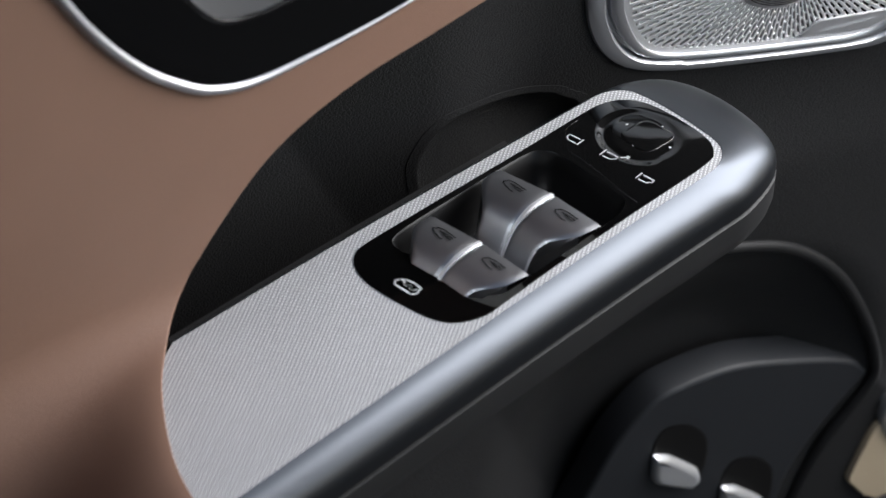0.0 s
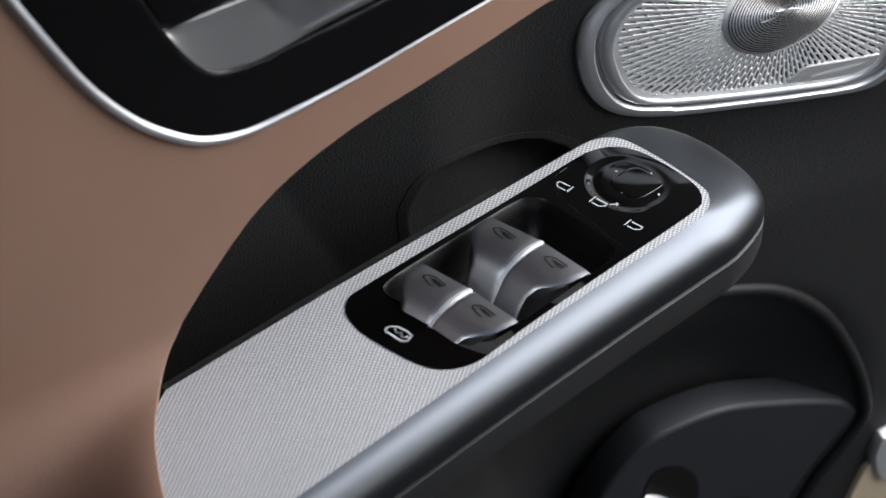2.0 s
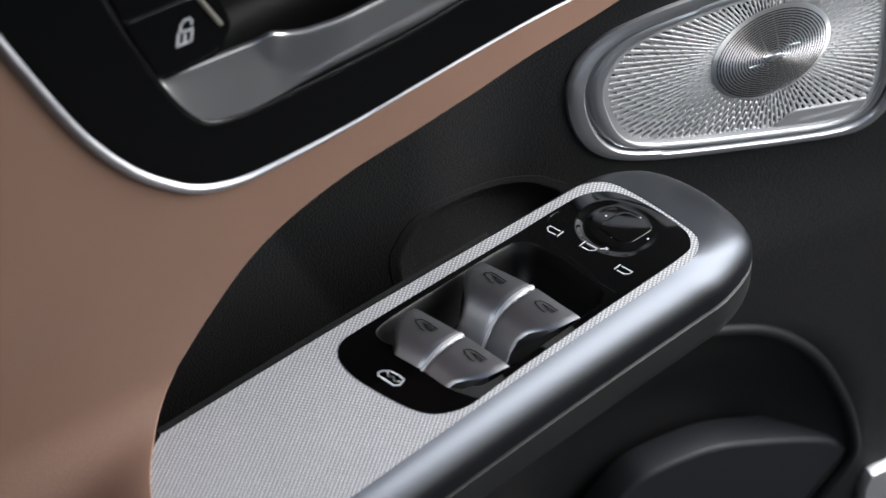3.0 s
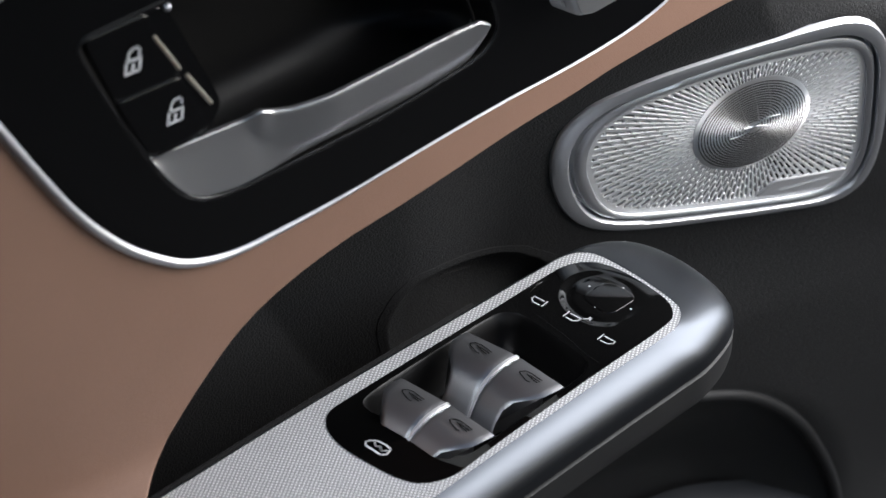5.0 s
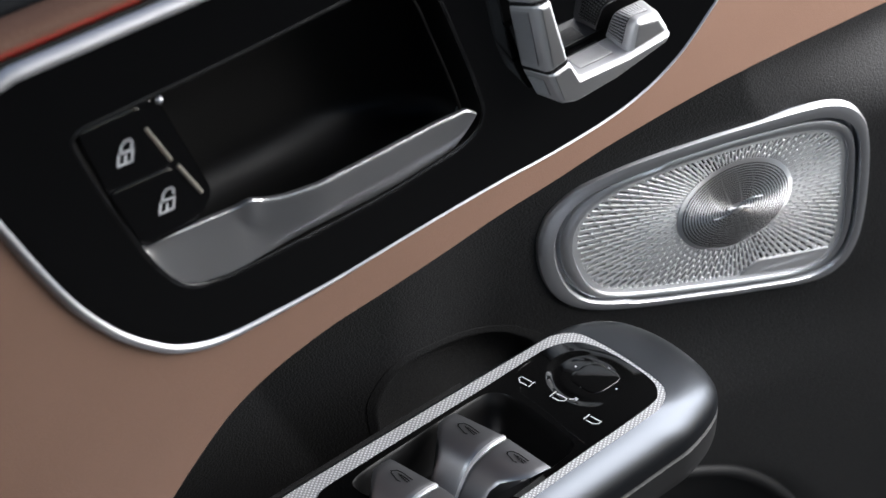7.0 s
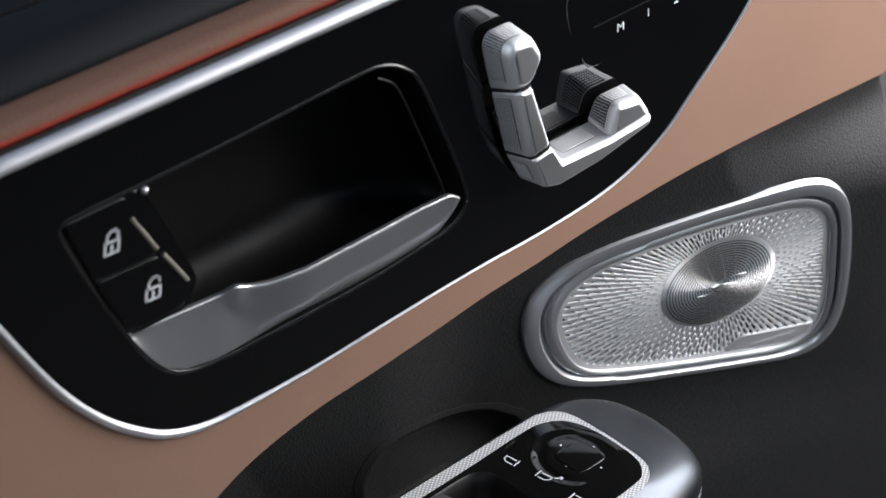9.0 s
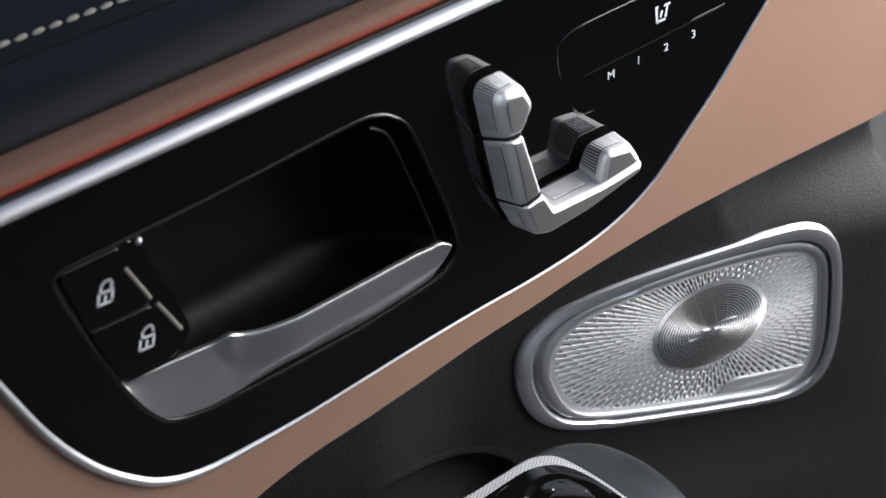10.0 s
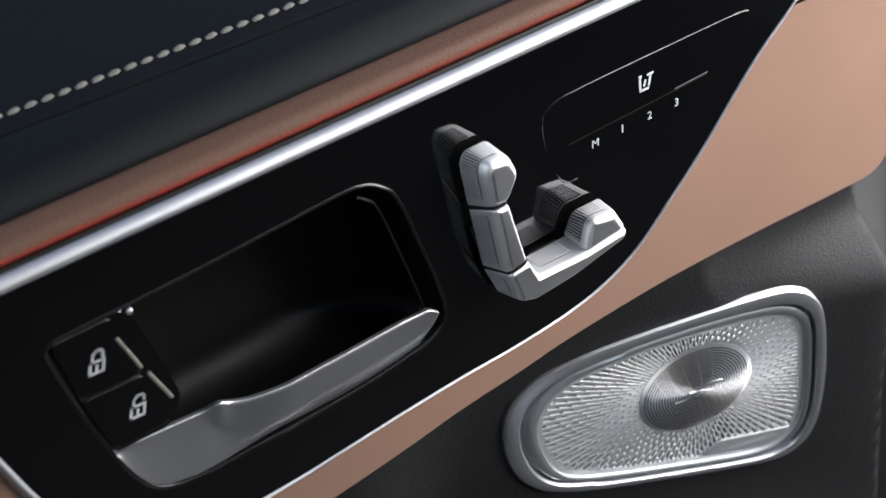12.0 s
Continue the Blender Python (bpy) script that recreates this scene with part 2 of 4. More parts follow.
def strokes(lines, put, width, h):
    """Flat printed or engraved lines: one mesh of thin ribbons."""
    bm = bmesh.new()
    for pts, closed in lines:
        q = np.array(pts, float)
        if closed:
            q = np.vstack([q, q[:1]])
        for a, b in zip(q, q[1:]):
            d = (b - a) / (np.linalg.norm(b - a) + 1e-12)
            nn = np.array([-d[1], d[0]]) * width / 2
            a2, b2 = a - d * width * 0.4, b + d * width * 0.4
            bm.faces.new([bm.verts.new(Vector(put(*p, h))) for p in (a2 - nn, b2 - nn, b2 + nn, a2 + nn)])
    return bm


def writing(text, size, m, mat, parent, name="letter"):
    """Letters with the built-in font, turned into a mesh."""
    f = bpy.data.curves.new(name, "FONT")
    f.body, f.size, f.align_x, f.align_y, f.extrude = text, size, "CENTER", "CENTER", 0.00012
    tmp = bpy.data.objects.new(name, f)
    me = bpy.data.meshes.new_from_object(tmp)
    bpy.data.objects.remove(tmp)
    me.materials.clear()
    me.materials.append(mat)
    return link(name, me, parent, m=m)


def on_panel(x, z, h=0.0):
    return (x, -h, z)


def on_arm(x, y, h=0.0):
    return (x, y, -0.1573 + h)


DN = Vector((-0.2, -1.0, -0.1)).normalized()
SN = Vector((-0.3, -1.0, -0.2)).normalized()


def smooth(a, b, v):
    s = min(1, max(0, (v - a) / (b - a)))
    return s * s * (3 - 2 * s)


def door_depth(x, z):
    """Depth of the lower door skin; round the loudspeaker it lies in the loudspeaker's own plane."""
    away = math.hypot(max(0.02 - x, 0, x - 0.235), max(-0.215 - z, 0, z + 0.078))
    near = 1 - smooth(0.0, 0.075, away)
    return 0.020 - (0.2 + 0.1 * near) * (x - 0.13) - (0.1 + 0.1 * near) * (z + 0.118)


def on_door(x, z, h=0.0):
    return (x + DN.x * h, 0.020 - 0.2 * (x - 0.13) - 0.1 * (z + 0.118) + DN.y * h, z + DN.z * h)


def on_speaker(x, z, h=0.0):
    return (x + SN.x * h, 0.020 - 0.3 * (x - 0.13) - 0.2 * (z + 0.118) + SN.y * h, z + SN.z * h)


# ---- ground ----
bm = bmesh.new()
bmesh.ops.create_grid(bm, x_segments=8, y_segments=8, size=400)
bmesh.ops.translate(bm, verts=bm.verts, vec=(0, 0, -0.75))
tagged(part("ground", bm, ASPHALT, None), "dark grey asphalt ground below the open car door", "ground", kind="structure")

def inside_loop(q, x, y):
    """Whether a spot lies inside a closed flat line."""
    inside, j = False, len(q) - 1
    for i in range(len(q)):
        if (q[i][1] > y) != (q[j][1] > y) and x < (q[j][0] - q[i][0]) * (y - q[i][1]) / (q[j][1] - q[i][1]) + q[i][0]:
            inside = not inside
        j = i
    return inside


# outlines that several bodies share
def by_angle(loop, n=150, about=(0.132, -0.145)):
    """A closed line cut at even angles about a spot inside it."""
    q = np.asarray(loop) - about
    a = np.unwrap(np.arctan2(q[:, 1], q[:, 0]))
    if a[-1] < a[0]:
        a, q = a[::-1], q[::-1]
    at = np.linspace(0, 2 * math.pi, n, endpoint=False)
    out = [np.interp((at - a[0]) % (2 * math.pi), np.r_[a - a[0], 2 * math.pi], np.r_[q[:, k], q[:1, k]]) for k in (0, 1)]
    return np.stack(out, 1) + about


outer = by_angle(curve([(0.0335, -0.1302), (0.0343, -0.1187), (0.0380, -0.1085), (0.0492, -0.0979), (0.0640, -0.0925), (0.0827, -0.0878), (0.1115, -0.0836), (0.1408, -0.0805), (0.1680, -0.0784), (0.1830, -0.0792), (0.1950, -0.0847),
                        (0.2050, -0.0963), (0.2106, -0.1096), (0.2147, -0.1245), (0.2192, -0.1459), (0.2228, -0.1720), (0.2230, -0.1920), (0.2180, -0.2062), (0.2040, -0.2138), (0.1687, -0.2105), (0.1353, -0.2054), (0.1025, -0.1999), (0.0781, -0.1938),
                        (0.0600, -0.1848), (0.0465, -0.1698), (0.0375, -0.1500)], 400))
SPEAKER_LINE = inset(outer, 0.004)[::3]
lower_right = [(0.2150, 0.1290), (0.1777, 0.0915), (0.1508, 0.0667), (0.1189, 0.0300), (0.0973, 0.0085), (0.0793, -0.0088), (0.0593, -0.0208), (0.0350, -0.0285), (0.0015, -0.0335),
               (-0.0316, -0.0362), (-0.0640, -0.0398), (-0.0956, -0.0440), (-0.1265, -0.0483), (-0.1566, -0.0510), (-0.1850, -0.0520), (-0.2050, -0.0475), (-0.2200, -0.0385),
               (-0.2380, -0.0220), (-0.2570, 0.0040), (-0.2780, 0.0440), (-0.2900, 0.0700), (-0.2950, 0.0880), (-0.2900, 0.1030)]
low = curve(lower_right, 150, closed=False)
TRIM_HOLE = inset(np.vstack([low, [(-0.27, 0.099), (0.19, 0.125)]]), 0.012)[::2]

# ---- unseen floor and roof, added to shape reflections and sky light ----
CARPET = material("dark_carpet", (0.02, 0.02, 0.021), 0.95, bump=0.6, scale=500)
bm = bmesh.new()
box(bm, pose(-0.2, -0.72, -0.64), 2.6, 1.7, 0.05)
tagged(part("floor", bm, CARPET, None), "unseen dark carpet floor, added to darken reflections in the trim", "floor", kind="structure")
GREY_CLOTH = material("grey_cloth", (0.22, 0.22, 0.22), 0.9, bump=0.3, scale=600)
# Unseen board overhead, added to hold back the sky.
bm = bmesh.new()
box(bm, pose(0.0, -1.46, 1.08), 3.2, 1.68, 0.05)
tagged(part("ceiling", bm, GREY_CLOTH, None), "unseen grey cloth board overhead, added to block sky light", "ceiling", kind="structure")

# Two unseen boxes, added to block light from the left tan leather.
bm = bmesh.new()
box(bm, pose(-0.80, -0.875, -0.02), 0.06, 1.25, 1.24)
box(bm, pose(-0.57, -0.015, -0.245), 0.06, 0.83, 0.81)
tagged(part("rear_light_block", bm, CARPET, None), "unseen dark boxes that keep light off the rear of the door", "wall", kind="structure")

# ---- the door's own skins ----
door = thing("car_door", (0, 0.1, -0.6), "open car door clad in black leather and tan leather", "car door", kind="structure")

HOLLOW = curve([(-0.0575, -0.2070), (-0.0535, -0.1890), (-0.0450, -0.1800), (-0.0345, -0.1785), (-0.0060, -0.1850), (0.0205, -0.1920), (0.0300, -0.1970), (0.0440, -0.2130), (0.0330, -0.2550), (-0.0080, -0.2720), (-0.0440, -0.2520)], 96)
HOLLOW_C = np.array((-0.008, -0.222))
HOLLOW_EDGE = HOLLOW_C + (HOLLOW - HOLLOW_C) * 1.04


# lower black panel, hollowed behind the armrest and at the storage bin
def lower_y(x, z, dent=True):
    y = min(door_depth(min(x, 0.30), max(z, -0.62)), 0.075)
    if dent and inside_loop(HOLLOW_EDGE, x, z):
        y += 0.035
    y += (max(y, 0.008) - y) * smooth(-0.10, -0.05, z)
    if inside_loop(SPEAKER_LINE, x, z):
        y += 0.012
    end = 0.239 - 0.172 * (z + 0.0607)
    y += 0.9 * max(0.0, x - end - 0.006 * (1 - smooth(0.0, 0.012, x - end)))
    e = math.hypot((x - 0.120) / 0.140, (z + 0.47) / 0.140)
    y += 0.030 * (1 - smooth(0.40, 1.0, e))
    return y


xs = np.r_[np.linspace(-0.5, -0.26, 8), np.linspace(-0.25, 0.32, 191), np.linspace(0.34, 0.7, 8)]
zs = np.r_[np.linspace(-0.7, -0.56, 6), np.linspace(-0.55, -0.022, 177)]
part("lower_panel", loft([[(x, lower_y(x, z), z) for x in xs] for z in zs], closed=False), BLACK_LEATHER, door, "black grained leather lower panel")

part("panel_end", loft([[(x, lower_y(x, z), z) for x in np.linspace(0.195, 0.50, 60)] for z in np.linspace(-0.0225, 0.11, 30)], closed=False), BLACK_LEATHER, door)
rows = []
for f, h in ((1.14, 0.002), (1.13, -0.0003), (1.05, -0.0005), (1.02, -0.0006), (1.005, -0.0003), (0.99, 0.0010), (0.975, 0.0050), (0.95, 0.0080), (0.85, 0.0100), (0.60, 0.0105)):
    rows.append([(x, lower_y(x, z, False) + h, z) for x, z in HOLLOW_C + (HOLLOW - HOLLOW_C) * f])
part("recess", loft(rows, cap1=True), BLACK_LEATHER, door, "round hollow behind the armrest")
# Unseen board behind the skins, added to stop light leaking through the gap.
bm = bmesh.new()
box(bm, pose(0, 0.16, -0.30), 1.6, 0.02, 0.84)
part("back_closure", bm, SOFT_BLACK, door)

# tan leather: a wall that sweeps out into the elbow pad; its edge runs along the black panel
edge = [(0.300, 0.085), (0.276, 0.030), (0.2620, -0.0100), (0.2550, -0.0256), (0.2520, -0.0297), (0.2472, -0.0330), (0.2398, -0.0347), (0.2272, -0.0352), (0.2062, -0.0354), (0.1856, -0.0356), (0.1654, -0.0358), (0.1455, -0.0362), (0.1259, -0.0368), (0.09, -0.0388), (0.036, -0.0447), (0.0019, -0.0505), (-0.0316, -0.0555),
        (-0.0643, -0.0622), (-0.0964, -0.0680), (-0.1290, -0.0735), (-0.1604, -0.0828), (-0.1848, -0.0955), (-0.2076, -0.1160), (-0.2250, -0.1350)]
wall = curve(edge, 160, closed=False)


def pad_profile(s):
    """Depth and height along the pad: s from 0 at the foot of the wall."""
    r, flat, r2 = 0.020, 0.085, 0.025
    a = s / r
    if a < math.pi / 2:
        return -r + r * math.cos(a), -0.135 - r * math.sin(a)
    s -= r * math.pi / 2
    if s < flat:
        return -r - s, -0.155 - 0.02 * s
    s -= flat
    a = s / r2
    if a < math.pi / 2:
        return -r - flat - r2 * math.sin(a), -0.155 - 0.02 * flat - r2 * (1 - math.cos(a))
    s -= r2 * math.pi / 2
    return -r - flat - r2, -0.155 - 0.02 * flat - r2 - s


def top_edge(x):
    """Height of the chrome strip's upper edge."""
    return 0.1248 + 0.0425 * (x + 0.160) - 0.6 * max(0, -0.275 - x) ** 1.35


def pad_foot(x):
    """Height at which the black pad meets the tan roll."""
    return 0.1302 + 0.037 * (x + 0.15)


pad_edge = curve([(0.0, -0.2250), (0.022, -0.2450), (0.045, -0.2620), (0.078, -0.2780), (0.105, -0.2850), (0.135, -0.2880), (0.18, -0.284), (0.32, -0.26)], 60, closed=False)[1:]
rows = [[(x, 0.0, top_edge(max(x, -0.27)) - 0.006 + (wall[0][1] - top_edge(max(x, -0.27)) + 0.006) * k / 10) for x in np.linspace(-0.75, 0.60, 70)] for k in range(10)]
for xb, z in wall:
    f = np.linspace(0, 1, 70)
    rows.append([(-0.75 + (xb + 0.75) * a, 0.0, z) for a in f])
for s, xb in pad_edge:
    y, z = pad_profile(s)
    fall = 1.1 * smooth(0.0, 0.07, s)
    rows.append([(-0.75 + (xb + 0.75) * a, y, z - fall * ((xb + 0.75) * (1 - a)) ** 2 / ((xb + 0.75) * (1 - a) + 0.055)) for a in 1 - np.linspace(1, 0, 70) ** 2])
bm = loft(rows, closed=False)
gone = [f for f in bm.faces if f.calc_center_median().y > -0.001 and inside_loop(TRIM_HOLE, f.calc_center_median().x, f.calc_center_median().z)]
bmesh.ops.delete(bm, geom=gone, context="FACES")
# rolled hem along the edge
hem = [(x, 0.0, z) for x, z in wall] + [(xb, *pad_profile(s)) for s, xb in pad_edge]
part("leather_panel", bm, TAN, door, "smooth tan leather panel and elbow pad")
rows = []
for i, p in enumerate(hem):
    a, b = Vector(hem[max(i - 1, 0)]), Vector(hem[min(i + 1, len(hem) - 1)])
    t = (b - a).normalized()
    out = Vector((0, 1, 0)) if i < len(wall) else Vector((-0.8, 0.2, -1)).normalized()
    side = t.cross(out).normalized()
    if side.dot(Vector((1, 0, -1))) < 0:
        side = -side
    rows.append([Vector(p) + side * 0.0012 * math.sin(k * math.pi / 6) + out * (0.0012 - 0.0012 * math.cos(k * math.pi / 6)) for k in range(5)] + [Vector(p) + out * 0.04])
part("leather_hem", loft(rows, closed=False), TAN, door)

# upper roll of tan leather, red light line, black top pad
xs = np.linspace(-0.75, 0.6, 120)
cols = []
for x in xs:
    te, pf = top_edge(max(x, -0.27)), pad_foot(max(x, -0.27))
    cols.append([(x, y, z) for y, z in curve([(0.0085, te - 0.0045), (0.0052, te - 0.0010), (0.0036, te + 0.0030), (0.0062, te + 0.0068), (0.0125, pf + 0.0026), (0.0195, pf + 0.0018), (0.0255, pf - 0.0030)], 26, closed=False)])
part("leather_roll", loft(cols, closed=False), TAN_ROLL, door, "rolled tan leather edging above the trim")
def strip_line(y, h):
    return [(x, y, top_edge(max(x, -0.27)) + h) for x in xs]


part("light_line", loft([strip_line(0.0018, -0.0004), strip_line(0.0026, -0.0004)], closed=False), RED_LIGHT, door, "dim red ambient light line")
part("light_cover", loft([strip_line(0.0004, -0.0030), strip_line(0.0004, 0.0006), strip_line(0.0007, 0.0011), strip_line(0.0012, 0.0011), strip_line(0.0016, 0.0004), strip_line(0.0016, -0.0030)], closed=False), POCKET, door, "thin dark lip over the light")
prof = [(0.0220, -0.006), (0.0232, 0.0010), (0.0270, 0.0062), (0.034, 0.0094), (0.048, 0.0106), (0.0555, 0.0108), (0.0575, 0.0102), (0.0590, 0.0040), (0.0606, 0.0102), (0.063, 0.0110), (0.070, 0.0114), (0.10, 0.0130), (0.2, 0.0130), (0.45, 0.0)]
part("top_pad", loft([[(x, y - 0.05 * (x + 0.15) * smooth(0.03, 0.05, y), pad_foot(max(x, -0.27)) + h + 0.0022 * smooth(0.024, 0.04, y)) for x in xs] for y, h in [*curve(prof[:6], 30, closed=False), *prof[6:10], *curve(prof[10:], 16, closed=False)]], closed=False), PAD_LEATHER, door, "blue-black leather top pad with a stitched seam")
stitch_bm = bmesh.new()
bmesh.ops.create_uvsphere(stitch_bm, u_segments=6, v_segments=4, radius=1)
bmesh.ops.scale(stitch_bm, vec=(0.0037, 0.0016, 0.0012), verts=stitch_bm.verts)
stitch_me = bpy.data.meshes.new("stitch")
stitch_bm.to_mesh(stitch_me)
stitch_bm.free()
stitch_me.materials.append(THREAD)
for k in range(70):
    x = -0.36 + k * 0.0080
    link("stitch", stitch_me, door, m=pose(x, 0.0710 - 0.05 * (x + 0.15), pad_foot(max(x, -0.27)) + 0.0138, 8, -2, 9))

# ---- gloss trim panel with its chrome frame ----
trim = thing("trim_panel", (0, 0, 0), "gloss black trim panel framed by a thin chrome strip", "trim panel")
top = np.array([(x, top_edge(x) - 0.008) for x in np.linspace(-0.275, 0.205, 60)])
outline = np.vstack([low, top])
pocket = curve([(-0.2455, 0.0719), (-0.2440, 0.0785), (-0.2365, 0.0804), (-0.1700, 0.0850), (-0.1000, 0.0915), (-0.0850, 0.0912), (-0.0756, 0.0869), (-0.0667, 0.0774), (-0.0551, 0.0487), (-0.0440, 0.0180), (-0.0417, 0.0035),
                (-0.0500, -0.0060), (-0.0700, -0.0105), (-0.1026, -0.0160), (-0.1450, -0.0190), (-0.1796, -0.0205), (-0.1950, -0.0185), (-0.2052, -0.0116), (-0.2163, 0.0049), (-0.2332, 0.0402)], 140)
bm = sheet_with_hole(outline, [pocket], on_panel, 0.001)
part("face", bm, GLOSS, trim, "gloss black face")
bm = loft([[on_panel(*p, 0.001) for p in outline], [on_panel(*p, -0.008) for p in outline]])
part("edge", bm, GLOSS, trim)


def frame_profile(i, n):
    f = i / n
    w = 0.0020 + 0.0028 * smooth(0.55, 0.75, f)
    return half_round(w, 0.0018 + 0.001 * smooth(0.55, 0.75, f))


part("chrome_frame", ribbon(low, on_panel, frame_profile), SATIN, trim, "thin satin chrome frame")
strip = np.vstack([[(-0.2975, 0.0830), (-0.2975, 0.0905), (-0.2950, 0.0985), (-0.2900, 0.1050), (-0.2840, 0.1098), (-0.2765, 0.1136)], [(x, top_edge(x) - 0.0042) for x in np.linspace(-0.268, 0.205, 80)]])
part("chrome_strip", ribbon(strip, on_panel, lambda i, n: half_round(0.0074, 0.0046, 12)), STRIP, trim, "broad satin chrome strip")

# ---- door handle in its pocket ----
handle = thing("door_pull", (-0.14, 0.03, 0.0), "satin silver pull handle in a black pocket with lock buttons", "door handle")
bowl = []
cx = np.array([-0.135, 0.012])
for d, depth in [(0, -0.001), (0.004, 0.002)] + [(0.012 + 0.70 * (1 - math.cos(math.pi / 2 * k / 12)) ** 1.3, 0.002 + 0.047 * math.sin(math.pi / 2 * k / 12)) for k in range(1, 13)]:
    bowl.append([(cx[0] + (a - cx[0]) * (1 - d), depth, cx[1] + (b - cx[1]) * (1 - d)) for a, b in pocket])
part("pocket", loft(bowl, cap1=True), POCKET, handle, "matt black pocket")
part("pocket_rim", ribbon(pocket, on_panel, lambda i, n: [(a, h + 0.001) for a, h in half_round(0.0018, 0.0003 + 0.0006 * smooth(-0.10, -0.07, pocket[i][0]), 6)], closed=True), RIM_BLACK, handle)
lip = np.array([p for p in inset(pocket, 0.0085) if p[0] > -0.085 and p[1] > 0.008])
part("pocket_lip", ribbon(lip, on_panel, lambda i, n: [(a, h - 0.0045) for a, h in half_round(0.0016, 0.0008, 4)]), POCKET, handle)
# grip bar: a flat wing that runs on as a hollowed bar with a hard crease
n = 90
rows = []
for i in range(n):
    f = i / (n - 1)
    x = -0.2190 + 0.1712 * f
    ridge = math.exp(-((x + 0.1655) / 0.0042) ** 2)
    zt = float(np.interp(x, [-0.2190, -0.2030, -0.1770, -0.1600, -0.1505, -0.1320, -0.1010, -0.0690, -0.0530, -0.0478], [0.0105, 0.0098, 0.0093, 0.0092, 0.0078, 0.0083, 0.0105, 0.0130, 0.0131, 0.0095])) + 0.0028 * ridge
    zb = float(np.interp(x, [-0.2190, -0.2150, -0.2100, -0.2052, -0.1942, -0.1796, -0.1646, -0.1494, -0.1184, -0.0866, -0.0703, -0.0560, -0.0505, -0.0478], [0.0088, -0.0010, -0.0075, -0.0119, -0.0175, -0.0194, -0.0188, -0.0179, -0.0166, -0.0150, -0.0131, -0.0090, -0.0040, 0.0040]))
    zc = float(np.interp(x, [-0.1760, -0.1715, -0.1670, -0.1600, -0.1488, -0.1334, -0.1178, -0.0860, -0.0698, -0.0567, -0.0500, -0.0478], [0.0090, 0.0050, -0.0020, -0.0070, -0.0097, -0.0084, -0.0059, -0.0026, 0.0003, 0.0020, 0.0052, 0.0080]))
    hollow = smooth(-0.178, -0.128, x)
    zc = min(max(zc, zb + 0.0010), zt - 0.0010)
    prof = []
    for k in range(6):
        q = k / 5
        prof.append((x, -0.0006 - 0.0034 * hollow + 0.0056 * hollow * (1 - q) ** 1.3 + 0.0026 * (1 - hollow) * q, zb + (zc - zb) * q))
    for k in range(1, 9):
        q = k / 8
        prof.append((x, -0.0006 - 0.0034 * hollow + 0.0026 * (1 - hollow) - 0.0008 * hollow * q - 0.0016 * ridge * q, zc + (zt - zc) * q))
    y1 = prof[-1][1]
    prof.append((x, y1 + 0.0004, zt + 0.0006))
    prof.append((x, y1 + 0.0022, zt + 0.0008))
    prof.append((x, y1 + 0.0032, zt - 0.0008))
    prof.append((x, max(y1, 0.004) + 0.0060, zb + 0.002))
    prof.append((x, 0.006, zb + 0.0002))
    rows.append(prof)
part("grip", loft(rows, cap0=True, cap1=True), GRIP, handle, "satin silver grip bar with a small thumb ridge")
# plate for the lock buttons
plate = rounded([(-0.2448, 0.0792), (-0.2060, 0.0812), (-0.1830, 0.0250), (-0.1900, 0.0120), (-0.2200, 0.0105)], 60, 0.16)
part("button_plate", slab(plate, on_panel, [(0, -0.004), (0, -0.0010), (0.0006, -0.0004)]), GLOSS, handle, "gloss black button plate")
for a, b in (((-0.2124, 0.0685), (-0.2020, 0.0487)), ((-0.1992, 0.0448), (-0.1888, 0.0268))):
    part("plate_edge", ribbon(np.array([a, ((a[0] + b[0]) / 2, (a[1] + b[1]) / 2), b]), on_panel, lambda i, n: [(c, h - 0.0002) for c, h in half_round(0.0020, 0.0011, 5)]), PALE_METAL, handle, "thin pale metal edge")
bm = bmesh.new()
bmesh.ops.create_uvsphere(bm, u_segments=14, v_segments=8, radius=0.0017)
part("pin", bm, SATIN, handle, "small round metal pin", m=pose(-0.2052, -0.0004, 0.0790))
for lock_outline, cx0, cz0, shut in (([(-0.2432, 0.0782), (-0.2140, 0.0796), (-0.2020, 0.0455), (-0.2325, 0.0452)], -0.2226, 0.0605, True), ([(-0.2322, 0.0446), (-0.2016, 0.0449), (-0.1905, 0.0150), (-0.2190, 0.0130)], -0.2058, 0.0298, False)):
    lock = part("lock_button", slab(rounded(lock_outline, 48, 0.10), on_panel, [(0, -0.0006), (0.0002, 0.0002), (0.0006, 0.0004)]), GLOSS, handle, "gloss black lock button")
    w, h = 0.0033, 0.0034
    lean = lambda a, b: (cx0 + a + 0.18 * b, cz0 + b)
    lines = [([lean(-w, -h - 0.001), lean(w, -h - 0.001), lean(w, 0.0010), lean(-w, 0.0010)], True),
             ([lean(-w * 0.75, 0.0010), lean(-w * 0.75, 0.0044), lean(-w * 0.3, 0.0060), lean(w * 0.4, 0.0060), lean(w * 0.8, 0.0045), lean(w * 0.8, 0.001 if shut else 0.0032)], False),
             ([lean(0, -0.0032), lean(0, -0.001)], False)]
    part("lock_symbol", strokes(lines, on_panel, 0.0013, 0.0007), WHITE, lock, "white printed padlock", flat=True)

# ---- seat control shaped like a small seat ----
seat = thing("seat_control", (0.0, 0.0, 0.0), "satin silver seat adjuster shaped like a small seat", "seat control")


